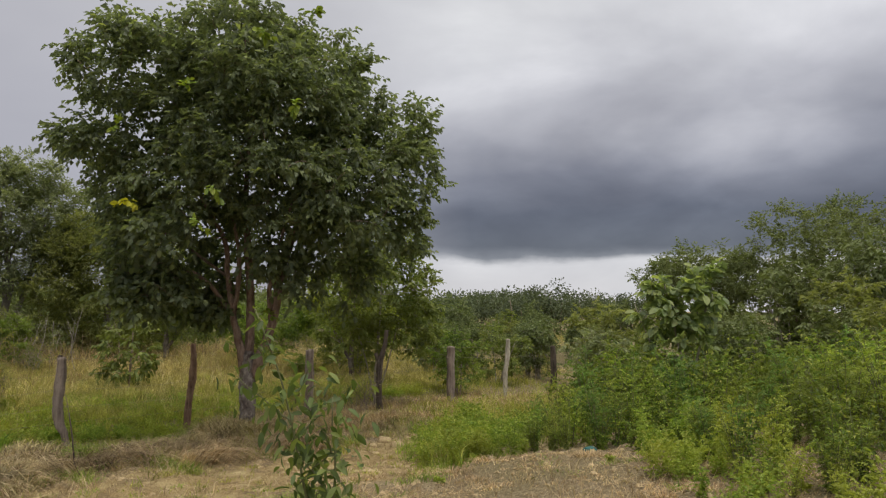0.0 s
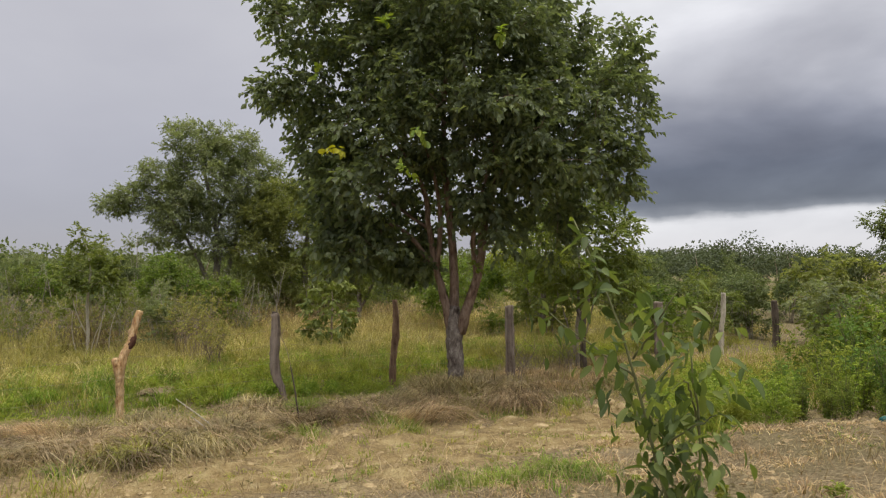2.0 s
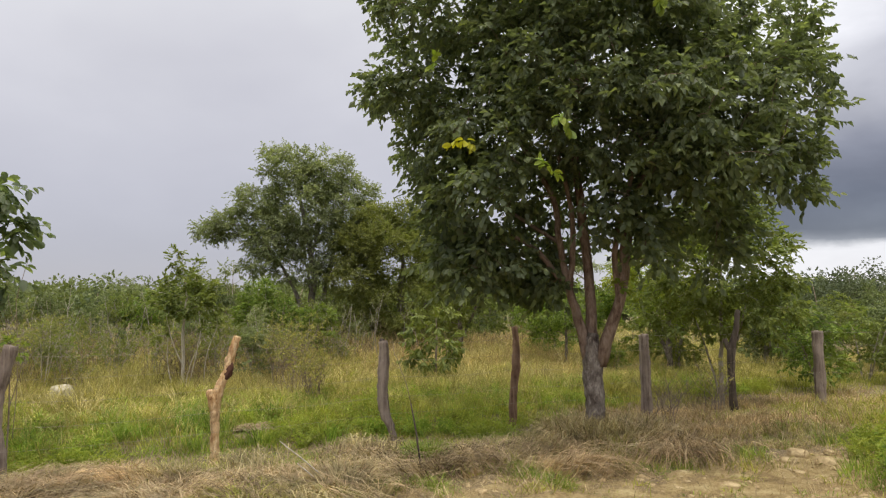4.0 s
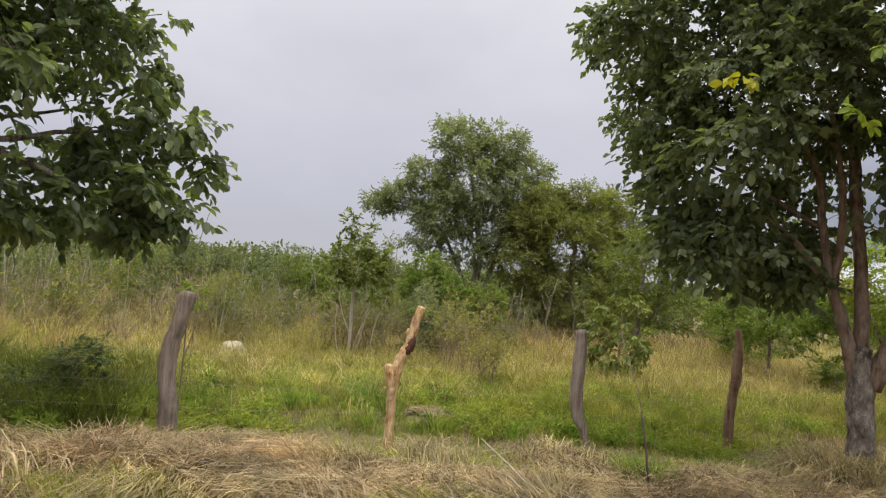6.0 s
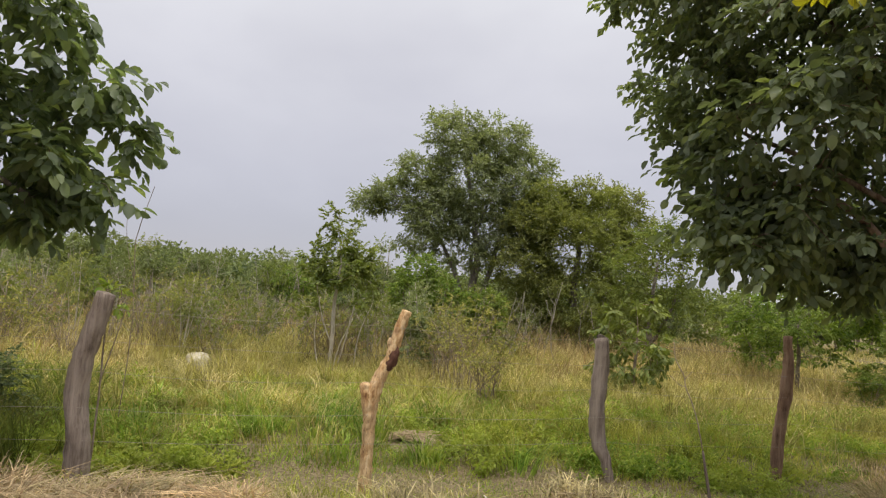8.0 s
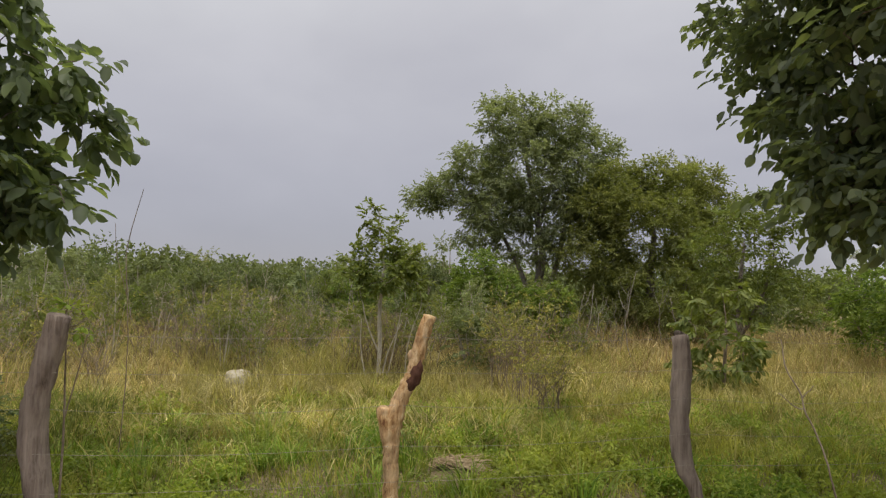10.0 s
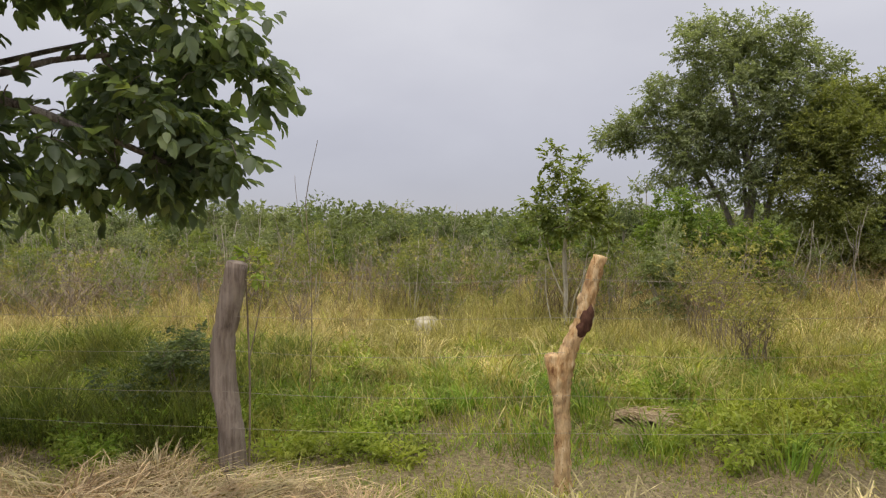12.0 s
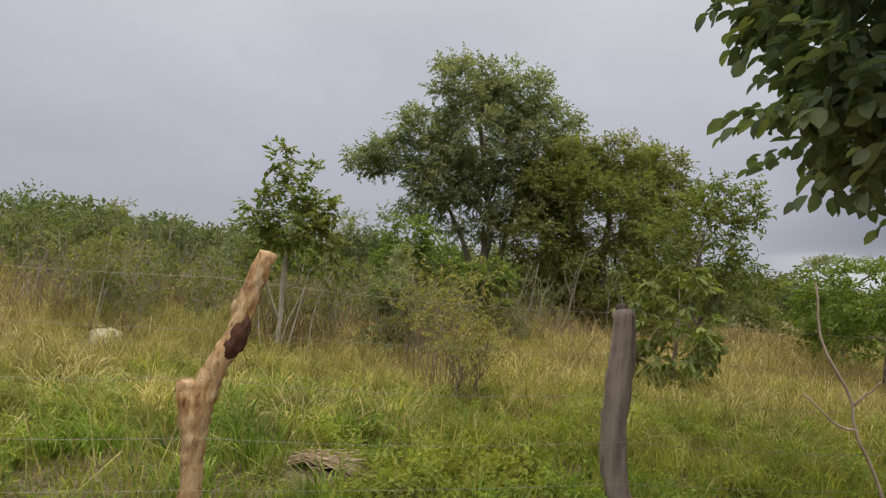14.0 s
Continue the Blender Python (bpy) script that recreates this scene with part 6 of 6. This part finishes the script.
def weeds():
    r = np.random.default_rng(130)
    kinds = weed_kinds()
    spots = []
    while len(spots) < 470:
        x, y = 0.2 + 11.5 * r.random(), 6.0 + 13 * r.random()
        u, s = fence_us(x, y)
        edge = 8.6 + .3 * math.sin(s * 1.7) - max(0, s - 8.8) * .75 + max(0, 6.8 - s) * 1.2
        if s < 3.6 + .8 * r.random() or u < edge or math.hypot(x - 2.15, y - 10.9) < .75 or math.hypot(x - .4, y - 2) < 5.5:
            continue
        k = (.5 + .75 * r.random()) * (.42 + .58 * min(1, (u - edge) / 2.6))
        spots.append((math.hypot(x - .4, y - 2), x, y, k * 1.25, k * 1.2))
    spots.sort()
    for _, x, y, k, tall in spots[:285]:
        copy_thing(kinds[int(r.integers(0, 4))][0], pose(*on_ground(x, y, -.02), r.normal() * 5, r.normal() * 5, 360 * r.random()) @ Matrix.Diagonal((k, k, tall, 1)))

    def joined(name, label, places, mat, thin=1, grow=1.0):
        P, D, Nn, Ls, Ws = [], [], [], [], []
        for x, y, k, tall in places:
            p, d, nn, l, w = (v[::thin] for v in kinds[int(r.integers(0, 4))][1])
            a = 6.283 * r.random()
            m = np.array([[math.cos(a), -math.sin(a), 0], [math.sin(a), math.cos(a), 0], [0, 0, 1]])
            P.append((p @ m.T) * [k, k, tall] + on_ground(x, y, -.02))
            D.append(d @ m.T)
            Nn.append(nn @ m.T)
            Ls.append(l * max(k, .55) * grow)
            Ws.append(w * max(k, .55) * grow)
        ob = new(name, leaf_mesh(name, *map(np.concatenate, (P, D, Nn, Ls, Ws)), mat, fine=False))
        tagged(ob, label, "weeds", kind="stuff")

    joined("weed_thicket", "dense green weeds farther along the track", [s[1:] for s in spots[285:]], M_ROADWEED, 2, 1.35)
    fore = []
    for i in range(75):
        x, y, k = .1 + 1.9 * r.random(), 11.2 + 4.2 * r.random(), .28 + .3 * r.random()
        if fence_us(x, y)[1] < 6.6:
            fore.append((x, y, k * 1.5, k * (.7 + .5 * r.random())))
    for i in range(70):
        s = 6.8 + 5.2 * r.random()
        x, y = from_us(8.6 + .3 * math.sin(s * 1.7) - max(0, s - 8.8) * .75 - .7 + 1.5 * r.random(), s)
        if math.hypot(x - 2.15, y - 10.9) < .75:
            continue
        k = .22 + .3 * r.random()
        fore.append((x, y, k * 1.6, k * (.8 + .6 * r.random())))
    for i in range(14):
        x, y = from_us(4.8 + 3.6 * r.random(), 6.2 + 4.2 * r.random())
        k = .05 + .10 * r.random() ** 2
        fore.append((x, y, k * 1.7, k * .8))
    joined("low_weeds", "low leafy green weeds among the roadside grass", fore, M_WEED, 2, 1.25)
    low = []
    for i in range(1450):
        u, s = -9 + 24 * r.random(), -.1 - 4.5 * r.random() ** 1.2
        x, y = from_us(u, s)
        if waves(x, y, 8) < -.9 or (u > 8.3 and s > -1.5) or s > -.55 - .45 * waves(x, y, 93, lo=.5, hi=2):
            continue
        k = .25 + .28 * r.random()
        low.append((x, y, k * 2.0, k * (.35 + .35 * r.random())))
    joined("low_weeds", "low bright green broad-leaved weeds along the fence", low, M_WEED, 5, 1.25)
    for k, _ in kinds:
        for o in (*k.children_recursive, k):
            bpy.data.objects.remove(o)


weeds()


def lumps(name, at, size, mat, seed, flat=.7):
    bm = bmesh.new()
    bmesh.ops.create_icosphere(bm, subdivisions=3, radius=1)
    for v in bm.verts:
        k = 1 + .28 * noise.noise(v.co * 1.6 + Vector((seed, 0, 0))) + .10 * noise.noise(v.co * 5 + Vector((0, seed, 0)))
        v.co = Vector((v.co.x * size[0], v.co.y * size[1], v.co.z * size[2])) * k
    me = bpy.data.meshes.new(name)
    bm.to_mesh(me)
    bm.free()
    me.materials.append(mat)
    for p in me.polygons:
        p.use_smooth = True
    ob = new(name, me)
    ob.location = at
    return ob


def small_things():
    r = np.random.default_rng(140)
    tagged(lumps("pale_rock", on_ground(-14.08, 15.28, .05), (.26, .21, .15), M_STONE, 3), "pale cream rock showing among the meadow grass", "rock")
    # bundle of cut dry fronds
    e = thing("brush_heap", "bundle of cut dry brown stalks lying in the grass", "brush heap", on_ground(-8.40, 13.95))
    P = []
    for i in range(170):
        a, l = r.normal() * .5, .24 + .30 * r.random()
        x0 = -.26 + .06 * r.normal()
        P.append(curve([(x0, .08 * r.normal(), .03 + .07 * r.random(), .006), (x0 + l * .5, .07 * r.normal() + a * .12, .05 + .09 * r.random(), .0055), (x0 + l * 1.5, a * .38, .02 + .18 * r.random() ** 2, .003)], 6))
    v, q, t = tubes(P, 4)
    part("stalk_tangle", mesh_from("stalk_tangle", v, q, t, M_STALK), e, kind="stuff")
    e.rotation_euler, e.scale = (0, 0, radians(30)), (.78, .78, .78)
    # clods on the track
    for i in range(110):
        x, y = from_us(-2 + 12 * r.random(), 3.4 + 3.4 * r.random())
        k = .02 + .05 * r.random() ** 2
        tagged(lumps("dirt_clod", on_ground(x, y, -k * .3), (k * 1.5, k * 1.1, k * .7), M_CLOD, i * 1.7), "dry sandy clod of earth on the track", "clod", "clods on the track")
    for x, y, k in ((-.59, 14.1, .10), (-.35, 13.7, .09), (-.75, 13.8, .055), (-.2, 14.4, .05)):
        tagged(lumps("dirt_clod", on_ground(x, y, k * .3), (k * 1.2, k, k * .8), M_CLOD, x * 9), "large pale clod of earth on the track", "clod", "clods on the track")
    tagged(lumps("teal_bag", on_ground(2.33, 11.4, .03), (.085, .06, .05), M_TEAL, 7), "crumpled teal plastic scrap lying on the dirt", "plastic scrap")
    # thin dark stick plant
    e = thing("dry_stick", "thin curved stick with pale bent tip and two twigs", "stick", on_ground(-4.56, 11.78, -.03))
    for name, pts, n, mat in (("stalk", [(0, 0, 0, .012), (-.08, -.02, .58, .010), (-.13, -.03, .85, .0075)], 12, M_POST_DARK), ("stalk_tip", [(-.13, -.03, .85, .0042), (-.18, -.04, 1.07, .0038), (-.25, -.05, 1.24, .0034), (-.255, -.05, 1.29, .0032), (-.29, -.06, 1.36, .0035), (-.32, -.06, 1.41, .003), (-.33, -.06, 1.48, .0025), (-.34, -.06, 1.54, .0015)], 20, M_TWIG),
                              ("twig", [(-.25, -.05, 1.24, .003), (-.29, -.06, 1.25, .0025), (-.35, -.06, 1.30, .0015)], 8, M_TWIG), ("twig", [(-.255, -.05, 1.29, .003), (-.235, -.05, 1.315, .002), (-.21, -.05, 1.345, .0012)], 8, M_TWIG)):
        v, q, t = tubes([curve(pts, n, .0012, n)], 7)
        part(name, mesh_from(name, v, q, t, mat, True), e, "pale bleached tip" if name == "stalk_tip" else "")
    e = thing("tall_stalk", "thin bare upright stalk behind the grey post", "stick", on_ground(-10.75, 11.65, -.03))
    v, q, t = tubes([curve([(0, 0, 0, .006), (.02, .03, 1.2, .005), (0, -.02, 2.1, .005), (.1, .06, 2.75, .003)], 14, .004, 2), curve([(0, 0, 1.7, .004), (-.08, -.08, 2.1, .003), (-.1, -.1, 2.4, .002)], 6)], 6)
    part("stalk", mesh_from("stalk", v, q, t, M_TWIG), e)
    # bare twiggy shrubs in the dry meadow
    near_twigs = [
        (-9.6, 17.0, 1.7, .75, 1), (-10.4, 17.6, 1.3, .6, 1), (-8.9, 16.6, .9, .5, 1), (-13.2, 17.6, 1.1, .6, 0),
        (-15.5, 18.5, 1.2, .7, 0), (-17.5, 14.5, 1.3, .7, 0), (-19.5, 7.4, 1.3, 1.1, 0), (-18.5, 6.0, 1.2, 1.0, 0),
        (-14.7, 13.2, .8, .3, 0), (-16.4, 16.5, 1.5, .7, 0), (-18.6, 12.5, 1.2, .8, 0), (-20.0, 15.5, 1.5, .9, 0),
    ]
    far_twigs = [
        (-17.0, 10.3, 1.1, .5, 0), (-1.5, 18.6, 1.1, .6, 0), (-2.2, 15.6, .9, .5, 0), (-19.5, 18.5, 1.6, .9, 0),
        (-14.5, 19.5, 1.4, .7, 0), (-21.5, 12.8, 1.4, .8, 0), (-15.8, 7.6, 1.0, 1.0, 2), (-16.6, 7.5, 1.1, 1.1, 2),
        (-15.2, 7.0, .8, .9, 2), (-17.5, 8.6, 1.1, 1.0, 2), (-18.0, 10.0, 1.1, 1.0, 2), (-18.6, 11.2, 1.0, 1.0, 2),
    ]
    for i, (x, y, h, w, leafy) in enumerate(near_twigs + far_twigs):
        e = thing("twiggy_shrub", "sparse yellowing shrub with bare upright twigs" if leafy == 1 else "bare brown twiggy shrub in dry grass", "shrub", on_ground(x, y, -.03), "bare shrubs in the meadow")
        P = []
        for k in range((9, 16, 26)[leafy]):
            a, l = r.random() * 6.283, w * (.3 + .7 * r.random())
            hh = h * (.6 + .4 * r.random())
            p = curve([(.12 * math.cos(a), .12 * math.sin(a), 0, .007), (.45 * l * math.cos(a), .45 * l * math.sin(a), hh * .55, .005), (l * math.cos(a + .4), l * math.sin(a + .4), hh, .002)], 8, .022, k)
            P.append(p)
            for q in (3, 4, 5, 6):
                c, aa = p[q], r.random() * 6.283
                P.append(curve([(*c[:3], .004), (c[0] + .14 * math.cos(aa), c[1] + .14 * math.sin(aa), c[2] + .12, .003), (c[0] + .25 * math.cos(aa), c[1] + .25 * math.sin(aa), c[2] + .28, .0015)], 4))
        v, q, t = tubes(P, 4)
        part("twig_work", mesh_from("twig_work", v, q, t, M_TWIG), e, kind="stuff")
        ends = np.array([p[-1][:3] for p in P])
        if leafy == 1 or i % 2 and not leafy:
            part("foliage", leaf_mesh("foliage", *foliage(ends, 16 if leafy else 8, .09, .05, .025, r, np.array([0, 0, .5]), .2), M_LEAF_DRY, fine=False), e, kind="stuff")


small_things()
